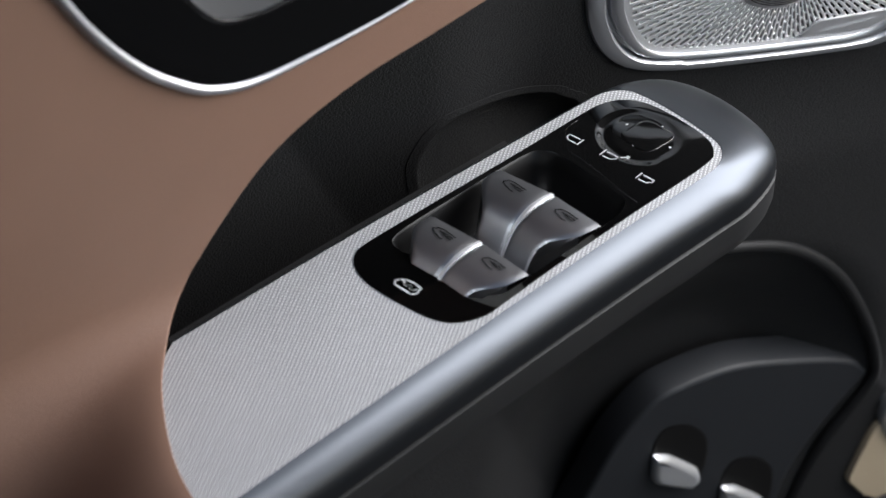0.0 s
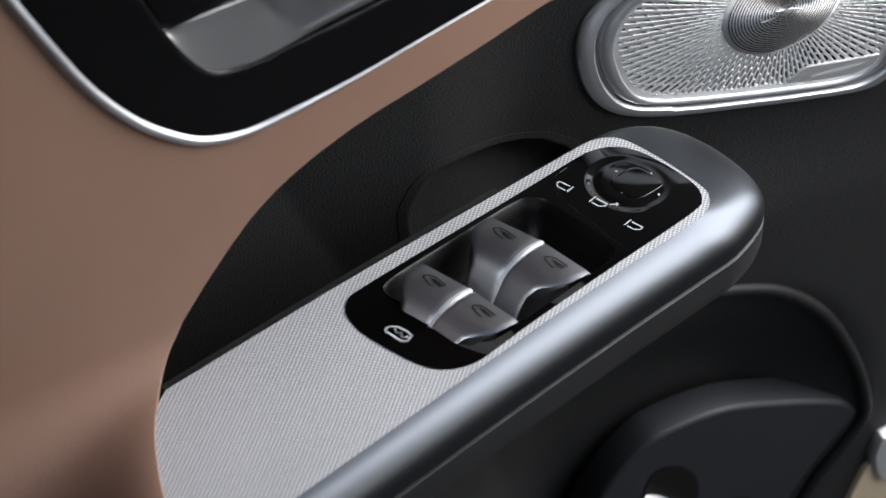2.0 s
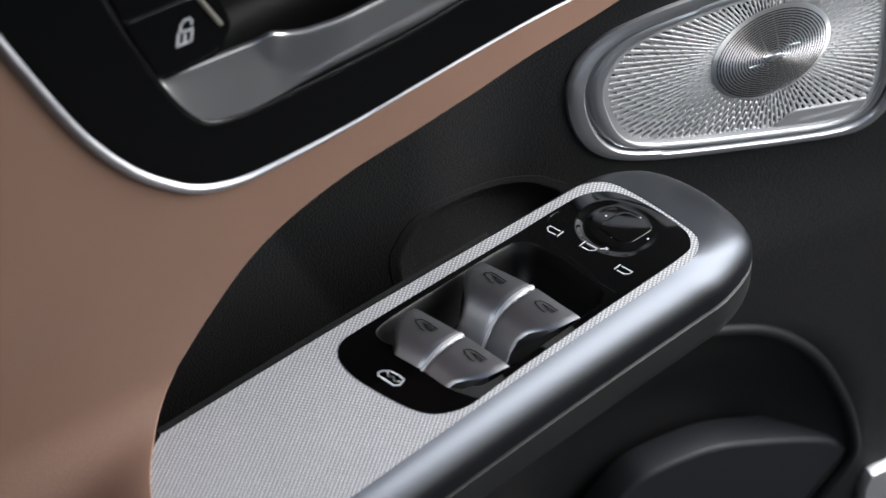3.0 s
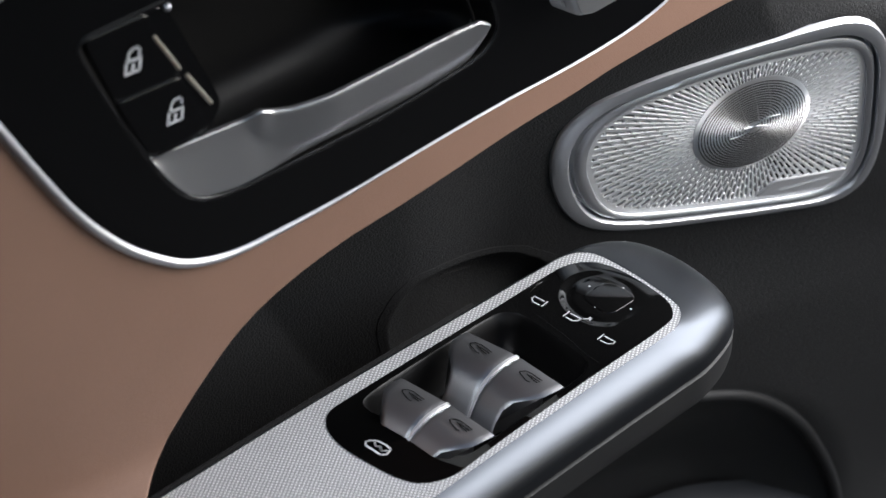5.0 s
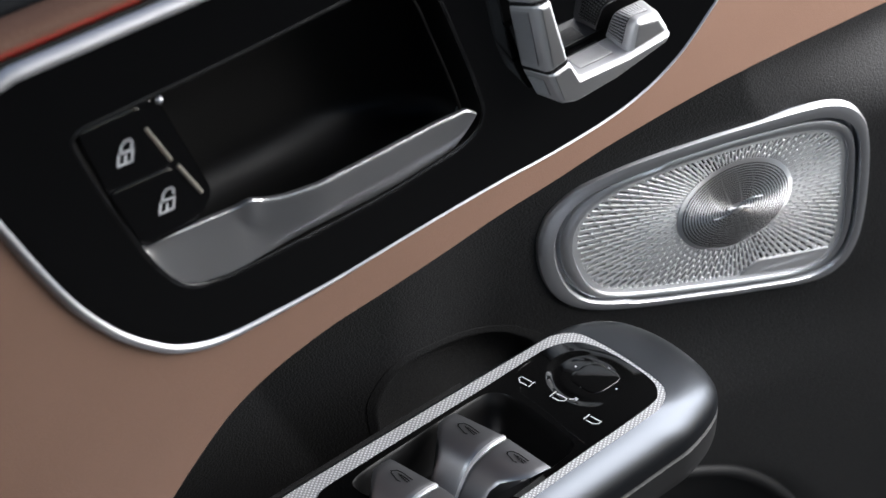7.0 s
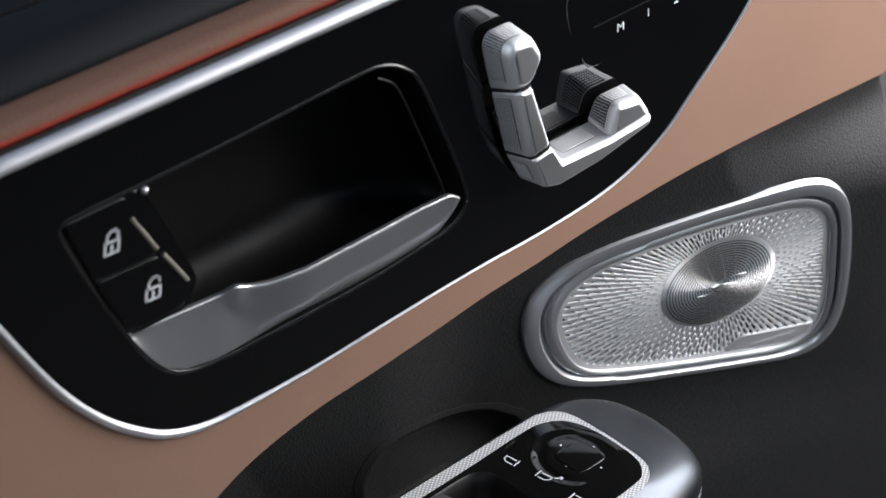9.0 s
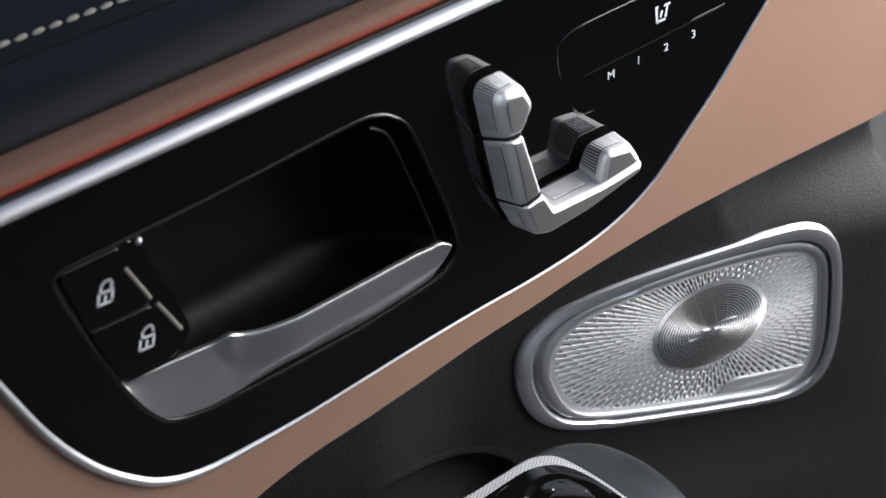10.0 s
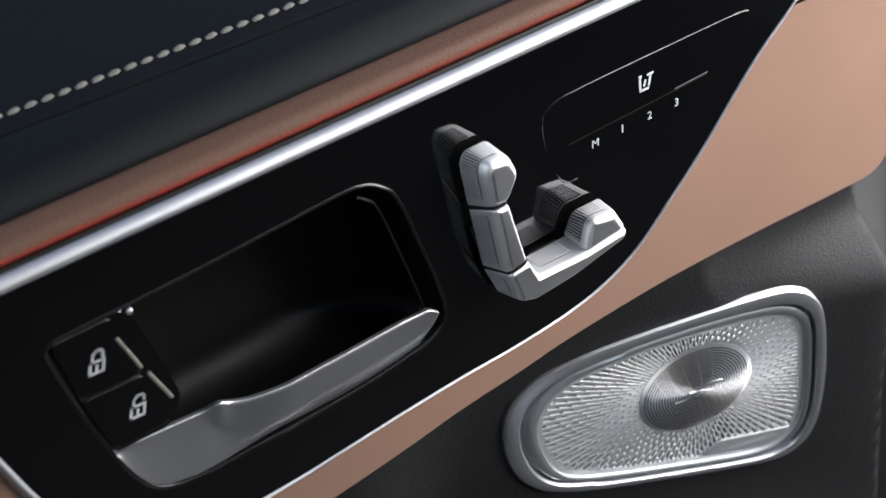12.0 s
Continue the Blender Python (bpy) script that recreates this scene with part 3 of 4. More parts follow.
def soft_corners(poly, r, steps=5):
    """A closed outline whose corners are rounded over the length r, with the same number of points at each corner."""
    c = [np.array(a, float) for a in poly]
    pts = []
    for i in range(len(c)):
        a, b, d = c[i - 1], c[i], c[(i + 1) % len(c)]
        f = b + (a - b) * min(0.45, r / np.linalg.norm(a - b))
        g = b + (d - b) * min(0.45, r / np.linalg.norm(d - b))
        pts += [(1 - q) ** 2 * f + 2 * q * (1 - q) * b + q * q * g for q in np.linspace(0, 1, steps)]
    return np.array(pts)


def shrunk(poly, d):
    """The corners of a closed outline after each side has moved inwards by d."""
    c = [np.array(a, float) for a in poly]
    turn = sum(c[i - 1][0] * c[i][1] - c[i - 1][1] * c[i][0] for i in range(len(c)))
    out = []
    for i in range(len(c)):
        u, v = c[i] - c[i - 1], c[(i + 1) % len(c)] - c[i]
        n1, n2 = [np.array([-w[1], w[0]]) / np.linalg.norm(w) * (1 if turn > 0 else -1) for w in (u, v)]
        out.append(c[i] + (n1 + n2) * d / max(0.35, 1 + float(n1 @ n2)))
    return out


NEAR, FAR = 0.0220, 0.0045


def block(name, back, front, r=0.0022, edge=0.0030, near=NEAR, far=FAR, mat=None):
    """A piece of the seat control: a rounded outline at the panel's side lofted to a narrower one with a rolled front edge."""
    def ring_at(q, d):
        poly = [np.array(a) + (np.array(c) - np.array(a)) * q for a, c in zip(back, front)]
        return [(x, -far - (near - far) * q, z) for x, z in soft_corners(shrunk(poly, d), max(r - 0.5 * d, 0.0005))]

    q0 = (near - edge * 1.6 - far) / (near - far)
    rows = [ring_at(q0 * k / 3, 0.0) for k in range(4)]
    for k in range(1, 8):
        a = math.pi / 2 * k / 7
        rows.append(ring_at(q0 + (1 - q0) * math.sin(a), edge * (1 - math.cos(a))))
    rows.append(ring_at(1.0, edge + 0.0004))
    ob = part(name, loft(rows, cap0=True, cap1=True), mat or LEVER, seat)
    if not mat:
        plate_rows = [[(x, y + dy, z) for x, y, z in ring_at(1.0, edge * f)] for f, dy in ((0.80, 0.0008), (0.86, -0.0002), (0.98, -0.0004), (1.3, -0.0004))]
        part("face_plate", loft(plate_rows, cap1=True), FACE, ob, "front face in a darker copy of the lever's satin metal")
    return ob


def studs(parent_, back, front, u0, u1, along, across, r=0.0022, v0=0.06, v1=0.64):
    """Small raised studs in rows on the flank of a piece, from the share u0 to u1 of its outline."""
    b, f = soft_corners(back, r), soft_corners(front, r)
    b, f = np.vstack([b, b[:1]]), np.vstack([f, f[:1]])

    def spot(u, v):
        flat = b + (f - b) * v
        n = (len(b) - 1) * u
        i = min(int(n), len(b) - 2)
        p = flat[i] + (flat[i + 1] - flat[i]) * (n - i)
        return Vector((p[0], -FAR - (NEAR - FAR) * v, p[1]))

    run = [0.0]
    us = np.linspace(u0, u1, 161)
    for a, c in zip(us, us[1:]):
        run.append(run[-1] + (spot(c, 0.4) - spot(a, 0.4)).length)
    even = lambda q: float(np.interp(q * run[-1], run, us))
    ground, bm = [], bmesh.new()
    mid = Vector((np.mean(b[:, 0]), -0.012, np.mean(b[:, 1])))
    for j in range(along * 2 + 1):
        u = even(j / (along * 2))
        row = []
        for v in (v0 - 0.02, v1 + 0.02):
            p = spot(u, v)
            t = (spot(min(u + 1e-3, 0.9999), v) - spot(max(u - 1e-3, 0), v)).normalized()
            n = t.cross(Vector((0, 1, 0))).normalized()
            row.append(p + (n if n.dot(p - mid) > 0 else -n) * 0.00012)
        ground.append(row)
    field = part("stud_field", loft(ground, closed=False), STUD_BASE, parent_, "silver ground with the shade between the studs painted in")
    for j in range(along):
        ua, ub = even((j + 0.20) / along), even((j + 0.80) / along)
        uc, ud = even((j + 0.32) / along), even((j + 0.68) / along)
        t = (spot(ub, 0.4) - spot(ua, 0.4)).normalized()
        n = t.cross(Vector((0, 1, 0))).normalized()
        n = n if n.dot(spot(ua, 0.4) - mid) > 0 else -n
        for k in range(across):
            va, vb = v0 + (v1 - v0) * (k + 0.20) / across, v0 + (v1 - v0) * (k + 0.80) / across
            vc, vd = v0 + (v1 - v0) * (k + 0.28) / across, v0 + (v1 - v0) * (k + 0.72) / across
            low_ = [bm.verts.new(spot(u, v)) for u, v in ((ua, va), (ub, va), (ub, vb), (ua, vb))]
            top_ = [bm.verts.new(spot(u, v) + n * 0.00060) for u, v in ((uc, vc), (ud, vc), (ud, vd), (uc, vd))]
            bm.faces.new(top_)
            for q in range(4):
                bm.faces.new((low_[q], low_[(q + 1) % 4], top_[(q + 1) % 4], top_[q]))
    return part("studs", bm, STUD, field, "fine raised silver studs", kind="stuff", flat=True)


HEAD_B = [(-0.0296, 0.0592), (-0.0347, 0.0840), (-0.0322, 0.0898), (-0.0185, 0.0905), (-0.0122, 0.0795), (-0.0186, 0.0610)]
HEAD_F = [(-0.0290, 0.0662), (-0.0328, 0.0850), (-0.0305, 0.0905), (-0.0190, 0.0896), (-0.0134, 0.0785), (-0.0196, 0.0664)]
BACK_B = [(-0.0217, 0.0238), (-0.0292, 0.0582), (-0.0186, 0.0600), (-0.0080, 0.0285)]
BACK_F = [(-0.0200, 0.0276), (-0.0281, 0.0652), (-0.0194, 0.0654), (-0.0086, 0.0302)]
FOOT_B = [(-0.0125, 0.0050), (-0.0214, 0.0228), (-0.0076, 0.0276), (-0.0020, 0.0178), (0.0262, 0.0196), (0.0545, 0.0215), (0.0545, 0.0165), (0.0240, 0.0075), (0.0020, 0.0035)]
FOOT_F = [(-0.0125, 0.0088), (-0.0196, 0.0266), (-0.0080, 0.0294), (-0.0020, 0.0186), (0.0268, 0.0192), (0.0522, 0.0226), (0.0505, 0.0172), (0.0205, 0.0094), (-0.0040, 0.0064)]
LIFT_B = [(0.0268, 0.0200), (0.0312, 0.0302), (0.0345, 0.0318), (0.0490, 0.0322), (0.0560, 0.0215)]
LIFT_F = [(0.0262, 0.0186), (0.0292, 0.0345), (0.0312, 0.0362), (0.0446, 0.0346), (0.0516, 0.0226)]
headrest = block("headrest", HEAD_B, HEAD_F, r=0.0034)
backrest = block("backrest", BACK_B, BACK_F, r=0.0016, edge=0.0024)
cushion = block("cushion", FOOT_B, FOOT_F, r=0.0022, edge=0.0018)
bolster = block("bolster", LIFT_B, LIFT_F, r=0.0022)
for name, stem in (("stem", [(-0.0265, 0.0450), (-0.0190, 0.0450), (-0.0110, 0.0230), (-0.0185, 0.0230)]), ("stem", [(0.0080, 0.0105), (0.0080, 0.0165), (0.0250, 0.0178), (0.0250, 0.0130)])):
    block(name, stem, stem, r=0.001, edge=0.0003, near=0.0070, far=-0.002, mat=SOFT_BLACK)
ring_b, ring_f = [(-0.0288, 0.0576), (-0.0290, 0.0598), (-0.0188, 0.0616), (-0.0188, 0.0594)], [(-0.0276, 0.0648), (-0.0278, 0.0668), (-0.0198, 0.0670), (-0.0198, 0.0650)]
block("joint_ring", ring_b, ring_f, r=0.0004, edge=0.0016, near=0.0212, mat=SOFT_BLACK)
ring_b, ring_f = [(-0.0212, 0.0222), (-0.0216, 0.0244), (-0.0078, 0.0292), (-0.0078, 0.0270)], [(-0.0192, 0.0262), (-0.0194, 0.0280), (-0.0086, 0.0306), (-0.0086, 0.0288)]
block("joint_ring", ring_b, ring_f, r=0.0004, edge=0.0012, near=0.0214, mat=SOFT_BLACK)
studs(headrest, HEAD_B, HEAD_F, 0.1373, 0.495, 24, 7, r=0.0034)
studs(backrest, BACK_B, BACK_F, 0.203, 0.247, 21, 6, r=0.0016)
studs(cushion, FOOT_B, FOOT_F, 0.0922, 0.1078, 7, 6)
studs(cushion, FOOT_B, FOOT_F, 0.4249, 0.4422, 16, 7)
studs(bolster, LIFT_B, LIFT_F, 0.164, 0.592, 16, 7)

# ---- memory buttons ----
memory = thing("memory_buttons", (0.08, 0, 0.07), "gloss black seat memory button plate with pale lettering", "button panel")
mem = curve([(0.0171, 0.0813), (0.0180, 0.0880), (0.0240, 0.0922), (0.0400, 0.0942), (0.0900, 0.0966), (0.1376, 0.0982), (0.1468, 0.0960), (0.1465, 0.0890), (0.1350, 0.0700), (0.1260, 0.0570), (0.1170, 0.0515), (0.0800, 0.0487), (0.0370, 0.0457), (0.0300, 0.0468), (0.0255, 0.0535), (0.0195, 0.0684)], 110)
part("plate", slab(mem, on_panel, [(0, 0.0005), (0, 0.00115), (0.0002, 0.0013), (0.0004, 0.00132)]), GLOSS, memory)
part("plate_rim", ribbon(mem, on_panel, lambda i, n: [(a, h + 0.001) for a, h in half_round(0.0006, 0.0002, 4)], closed=True), GLOSS, memory)
part("slot", strokes([([(0.0330, 0.0664), (0.1190, 0.0722)], False)], on_panel, 0.0010, 0.0014), POCKET, memory, flat=True)
part("slot_edge", strokes([([(0.0990, 0.0718), (0.1195, 0.0732)], False)], on_panel, 0.0007, 0.0015), GREY_PRINT, memory, flat=True)
for text, x, z in (("M", 0.0494, 0.0600), ("1", 0.0662, 0.0614), ("2", 0.0834, 0.0622), ("3", 0.1006, 0.0629)):
    writing(text, 0.0062, pose(x - 0.0005, -0.0015, z + 0.0007, 90, -2, 0), WHITE, memory)
sx, sz = 0.0796, 0.0816
part("seat_symbol", strokes([([(sx - 0.0036, sz + 0.0030), (sx - 0.0030, sz - 0.0030)], False), ([(sx - 0.0030, sz - 0.0032), (sx + 0.0018, sz - 0.0030)], False), ([(sx - 0.0008, sz - 0.0008), (sx - 0.0002, sz + 0.0016)], False), ([(sx + 0.0022, sz - 0.0014), (sx + 0.0030, sz + 0.0030)], False), ([(sx + 0.0014, sz + 0.0042), (sx + 0.0044, sz + 0.0044)], False), ([(sx - 0.0040, sz + 0.0046), (sx - 0.0030, sz + 0.0046)], False)], on_panel, 0.0014, 0.0015), WHITE, memory, "white printed seat outline", flat=True)

# ---- loudspeaker ----
speaker = thing("door_speaker", on_speaker(0.13, -0.145), "oval metal door speaker with a slotted brushed grille", "speaker")
slots_end = curve([(0.0576, -0.1376), (0.0605, -0.1500), (0.0690, -0.1683), (0.0800, -0.1797), (0.1009, -0.1864), (0.1336, -0.1926), (0.1735, -0.1988), (0.1920, -0.2006), (0.2034, -0.1978), (0.2080, -0.1890), (0.2086, -0.1780), (0.2070, -0.1640),
                   (0.2028, -0.1426), (0.1983, -0.1213), (0.1945, -0.1110), (0.1880, -0.1036), (0.1760, -0.0996), (0.1560, -0.0986), (0.1304, -0.0992), (0.1011, -0.1031), (0.0770, -0.1092), (0.0640, -0.1168), (0.0585, -0.1265)], 400)
slots_end = by_angle(slots_end)
mesh_edge = by_angle(inset(slots_end, -0.0036))
inner = outer + (mesh_edge - outer) * np.array([0.52 + 0.10 * smooth(0.09, 0.05, -p[0] + 0.14) if p[0] < 0.09 else 0.52 for p in outer])[:, None]
rows = [[on_speaker(*p, -0.002) for p in inset(outer, -0.0003)]]
for f, h in ((0, 0.0006), (0.08, 0.0017), (0.30, 0.0023), (0.6, 0.0024), (0.88, 0.0020), (0.97, 0.0009), (1.0, -0.0015), (1.0, -0.006)):
    rows.append([on_speaker(*(outer[i] + (inner[i] - outer[i]) * f), h) for i in range(150)])
part("bezel", loft(rows), BEZEL, speaker, "rounded satin chrome bezel")
rows = [[on_speaker(*(inner[i] + (mesh_edge[i] - inner[i]) * f), h) for i in range(150)] for f, h in ((0, -0.005), (0.25, -0.0055), (0.3, 0.0000), (0.5, 0.0009), (0.8, 0.0008), (1.0, 0.0001), (1.05, -0.0012))]
part("inner_rim", loft(rows), BEZEL, speaker, "polished inner rim")
C = Vector(on_speaker(0.1430, -0.1392))
EX = Vector((1, -0.3, 0)).normalized()
EY = SN.cross(EX).normalized()
MS = Matrix(((EX.x, EY.x, SN.x, C.x), (EX.y, EY.y, SN.y, C.y), (EX.z, EY.z, SN.z, C.z), (0, 0, 0, 1)))
INV = MS.inverted()
edge_l = np.array([(INV @ Vector(on_speaker(*p)))[:2] for p in mesh_edge])
CR = 0.0330


def in_edge(x, y, margin=0.002):
    """Whether a spot of the grille lies inside its edge."""
    q = inset(edge_l, margin)
    inside, j = False, len(q) - 1
    for i in range(len(q)):
        if (q[i][1] > y) != (q[j][1] > y) and x < (q[j][0] - q[i][0]) * (y - q[i][1]) / (q[j][1] - q[i][1]) + q[i][0]:
            inside = not inside
        j = i
    return inside


flat_put = lambda a, b, h: (a, b, h)
ring = np.array([(CR * math.cos(2 * math.pi * k / 96), CR * math.sin(2 * math.pi * k / 96)) for k in range(96)])
part("grille_back", sheet_with_hole(edge_l, [ring], flat_put, -0.0050), HOLE, speaker, "dark back of the grille", m=MS)
part("grille_rim", loft([[flat_put(*p, h) for p in inset(edge_l, d)] for d, h in ((0, -0.0050), (0, -0.0010), (0.0034, -0.0012), (0.0036, -0.0050))]), GRILLE, speaker, "flat metal rim of the grille", m=MS)
logo = [(INV @ Vector(on_speaker(x, z)))[:2] for x, z in ((0.1563, -0.1962), (0.1657, -0.1871), (0.1905, -0.1893), (0.2080, -0.1906), (0.2055, -0.1975), (0.1960, -0.2014), (0.1727, -0.1990))]
logo_loop = rounded(logo, 48, 0.1)


def in_logo(x, y):
    q = inset(logo_loop, -0.0003)
    inside, j = False, len(q) - 1
    for i in range(len(q)):
        if (q[i][1] > y) != (q[j][1] > y) and x < (q[j][0] - q[i][0]) * (y - q[i][1]) / (q[j][1] - q[i][1]) + q[i][0]:
            inside = not inside
        j = i
    return inside


LINES = 124
bars, links_bm = bmesh.new(), bmesh.new()
SLOT_STEP = 0.0076


def slot_width(r):
    """Width of a slot at a distance from the centre."""
    return min(0.50 * 2 * math.pi * r / LINES, 0.0019)


reach = []
for k in range(LINES):
    a = 2 * math.pi * k / LINES
    r = CR + 0.001
    while r < 0.125 and in_edge(r * math.cos(a), r * math.sin(a), 0.0036) and not in_logo(r * math.cos(a), r * math.sin(a)):
        r += 0.001
    reach.append(r)
for k in range(LINES):
    a = 2 * math.pi * (k + 0.5) / LINES
    ca, sa = math.cos(a), math.sin(a)
    far = max(reach[k], reach[(k + 1) % LINES]) + 0.0015
    ends = []
    for rr in (CR - 0.0005, CR + (far - CR) * 0.3, CR + (far - CR) * 0.65, far):
        wide = math.pi * rr / LINES - slot_width(rr) / 2
        ends.append([bars.verts.new((ca * rr - sa * u, sa * rr + ca * u, h)) for u, h in ((-wide, -0.0034), (-wide, -0.00135), (-wide + 0.0002, -0.0012), (wide - 0.0002, -0.0012), (wide, -0.00135), (wide, -0.0034))])
    for e0, e1 in zip(ends, ends[1:]):
        for u in range(5):
            bars.faces.new((e0[u], e0[u + 1], e1[u + 1], e1[u]))
for k in range(LINES):
    a = 2 * math.pi * k / LINES
    ca, sa = math.cos(a), math.sin(a)
    r = CR + SLOT_STEP * ((0.5 * (k % 2) + 6 / 124 * k) % 1.0)
    while r < reach[k] + 0.002:
        w = slot_width(r) / 2 + 0.0004
        q = min(r + 0.0012, reach[k] + 0.002)
        tops = [links_bm.verts.new((ca * rr - sa * u, sa * rr + ca * u, h)) for rr, u, h in ((r, -w, -0.0013), (r, w, -0.0013), (q, w, -0.0013), (q, -w, -0.0013), (r - 0.0003, -w, -0.0019), (r - 0.0003, w, -0.0019), (q + 0.0003, w, -0.0019), (q + 0.0003, -w, -0.0019))]
        for f in ((0, 1, 2, 3), (0, 1, 5, 4), (2, 3, 7, 6)):
            links_bm.faces.new([tops[j] for j in f])
        r += SLOT_STEP
part("bar_field", bars, GRILLE, speaker, "fine radial metal bars", m=MS, flat=True, kind="stuff")
part("link_field", links_bm, GRILLE, speaker, "small links between the bars", m=MS, flat=True, kind="stuff")
rows = []
for r, h in ((CR, -0.0011), (CR - 0.0004, -0.0009), (CR - 0.0012, -0.0008), (CR - 0.0016, -0.0006), (0.026, 0.0002), (0.018, 0.0010), (0.009, 0.0015), (0.0005, 0.0017)):
    rows.append([(r * math.cos(2 * math.pi * k / 96), r * math.sin(2 * math.pi * k / 96), h) for k in range(96)])
cone = part("cone", loft(rows, cap1=True), CONE, speaker, "round brushed metal centre", m=MS)
bm = bmesh.new()
for k in range(17):
    r = 0.0048 + k * 0.00158
    h = float(np.interp(r, [0.002, 0.009, 0.018, 0.026, 0.0310], [0.0017, 0.0015, 0.0010, 0.0002, -0.0005])) + 0.00016
    count = 5 + k
    for j in range(count):
        a0 = 2 * math.pi * (j + 0.30 * k) / count
        span = 2 * math.pi / count * (1 - 0.10 * 0.012 / r if r > 0.006 else 0.85)
        inn = [bm.verts.new(((r - 0.00029) * math.cos(a0 + span * q / 8), (r - 0.00029) * math.sin(a0 + span * q / 8), h)) for q in range(9)]
        out = [bm.verts.new(((r + 0.00029) * math.cos(a0 + span * q / 8), (r + 0.00029) * math.sin(a0 + span * q / 8), h)) for q in range(9)]
        for q in range(8):
            bm.faces.new((inn[q], out[q], out[q + 1], inn[q + 1]))
part("perforation", bm, HOLE, cone, "rings of dark arc slots", m=MS, flat=True, kind="stuff")
sp = curve([(-0.0128, -0.0050), (-0.0085, -0.0046), (-0.0040, -0.0030), (0.0, 0.0006), (0.0040, 0.0036), (0.0085, 0.0052), (0.0138, 0.0052)], 30, closed=False)
sp2 = curve([(-0.0055, 0.0004), (-0.0020, 0.0002), (0.0010, 0.0004), (0.0040, 0.0000), (0.0080, -0.0012)], 16, closed=False)
for line in (sp, sp2):
    part("emblem", tube([(a, b, 0.0020) for a, b in line], 0.0005), SATIN, cone, "thin curved chrome line", m=MS)
part("logo_plate", slab(logo_loop, flat_put, [(0, -0.0012), (0.0002, -0.0002), (0.0006, 0.0)]), SILVER, speaker, "plain metal maker's plate", m=MS)
c0 = np.mean(logo, 0)
part("script_bar", strokes([([(c0[0] - 0.015, c0[1] + 0.0000), (c0[0] + 0.013, c0[1] + 0.0010)], False)], flat_put, 0.0022, 0.0003), WHITE, speaker, "pale bar in place of lettering", m=MS, flat=True)

# ---- armrest ----
arm = thing("armrest", (-0.1, -0.04, -0.2), "armrest with knurled silver top and polished metal rail", "armrest")
ring_out = np.vstack([curve([(-0.2420, -0.0105), (-0.1488, 0.0000), (-0.0600, 0.0080), (0.0040, 0.0132), (0.0150, 0.0130), (0.0225, 0.0090), (0.0268, 0.0010), (0.0300, -0.0200), (0.0309, -0.0440), (0.0285, -0.0540), (0.0200, -0.0612), (0.0080, -0.0640), (-0.0456, -0.0705), (-0.1237, -0.0812), (-0.2474, -0.1000), (-0.2870, -0.1066)], 150, closed=False)])
rail_out = curve([(-0.2420, -0.0070), (-0.1488, 0.0035), (-0.0600, 0.0120), (0.0040, 0.0190), (0.0260, 0.0205), (0.0445, 0.0180), (0.0595, 0.0075), (0.0675, -0.0150), (0.0665, -0.0440), (0.0560, -0.0625), (0.0310, -0.0740), (0.0080, -0.0775), (-0.0456, -0.0838), (-0.1237, -0.0942), (-0.2474, -0.1128), (-0.2890, -0.1195)], 150, closed=False)
drop = np.array([0.005 + 0.0125 * smooth(30, 75, i) for i in range(150)])
rows = [[(*ring_out[i], -0.1573 - 0.0012) for i in range(150)], [(*ring_out[i], -0.1573 + 0.0002) for i in range(150)]]
for k in range(1, 11):
    t0 = 0.40
    t = t0 + (math.pi / 2 - t0) * k / 10
    rows.append([(*(ring_out[i] + (rail_out[i] - ring_out[i]) * (math.sin(t) - math.sin(t0)) / (1 - math.sin(t0))), -0.1571 - drop[i] * (math.cos(t0) - math.cos(t)) / math.cos(t0)) for i in range(150)])
rows.append([(*rail_out[i], -0.1571 - drop[i] - 0.004) for i in range(150)])
part("rail", loft(rows, closed=False), RAIL, arm, "polished satin metal rail")
rows = []
for f, d in ((0.03, 0.0042), (0.03, 0.0060), (-0.004, 0.0066), (0.0, 0.0180), (0.02, 0.0235), (0.10, 0.0270), (0.5, 0.040)):
    rows.append([(*(rail_out[i] + (np.array([min(rail_out[i][0], -0.02), -0.035]) - rail_out[i]) * f), -0.1571 - drop[i] - d) for i in range(150)])
part("body", loft(rows, closed=False), BODY, arm, "satin black lower body")
insert = curve([(-0.1508, -0.0140), (-0.1458, -0.0098), (-0.1380, -0.0078), (-0.0900, -0.0026), (-0.0416, 0.0022), (-0.0050, 0.0064), (0.0085, 0.0066), (0.0188, 0.0019), (0.0248, -0.0075), (0.0280, -0.0235), (0.0287, -0.0420), (0.0252, -0.0518), (0.0150, -0.0578),
                (-0.0373, -0.0648), (-0.0900, -0.0722), (-0.1150, -0.0765), (-0.1275, -0.0780), (-0.1390, -0.0748), (-0.1461, -0.0670), (-0.1508, -0.0532), (-0.1547, -0.0338), (-0.1540, -0.0211)], 120)
plate_out = np.vstack([ring_out, [(-0.2870, -0.1060), (-0.2850, -0.0924), (-0.2779, -0.0650), (-0.2705, -0.0480), (-0.2618, -0.0315), (-0.2540, -0.0190)]])
part("plate_edge", loft([[(a, b, -0.1573) for a, b in plate_out[148:]], [(a, b, -0.2100) for a, b in plate_out[148:]]], closed=False), KNURL, arm)
part("top_plate", sheet_with_hole(plate_out, [insert], on_arm, 0.0), KNURL, arm, "knurled silver top plate")
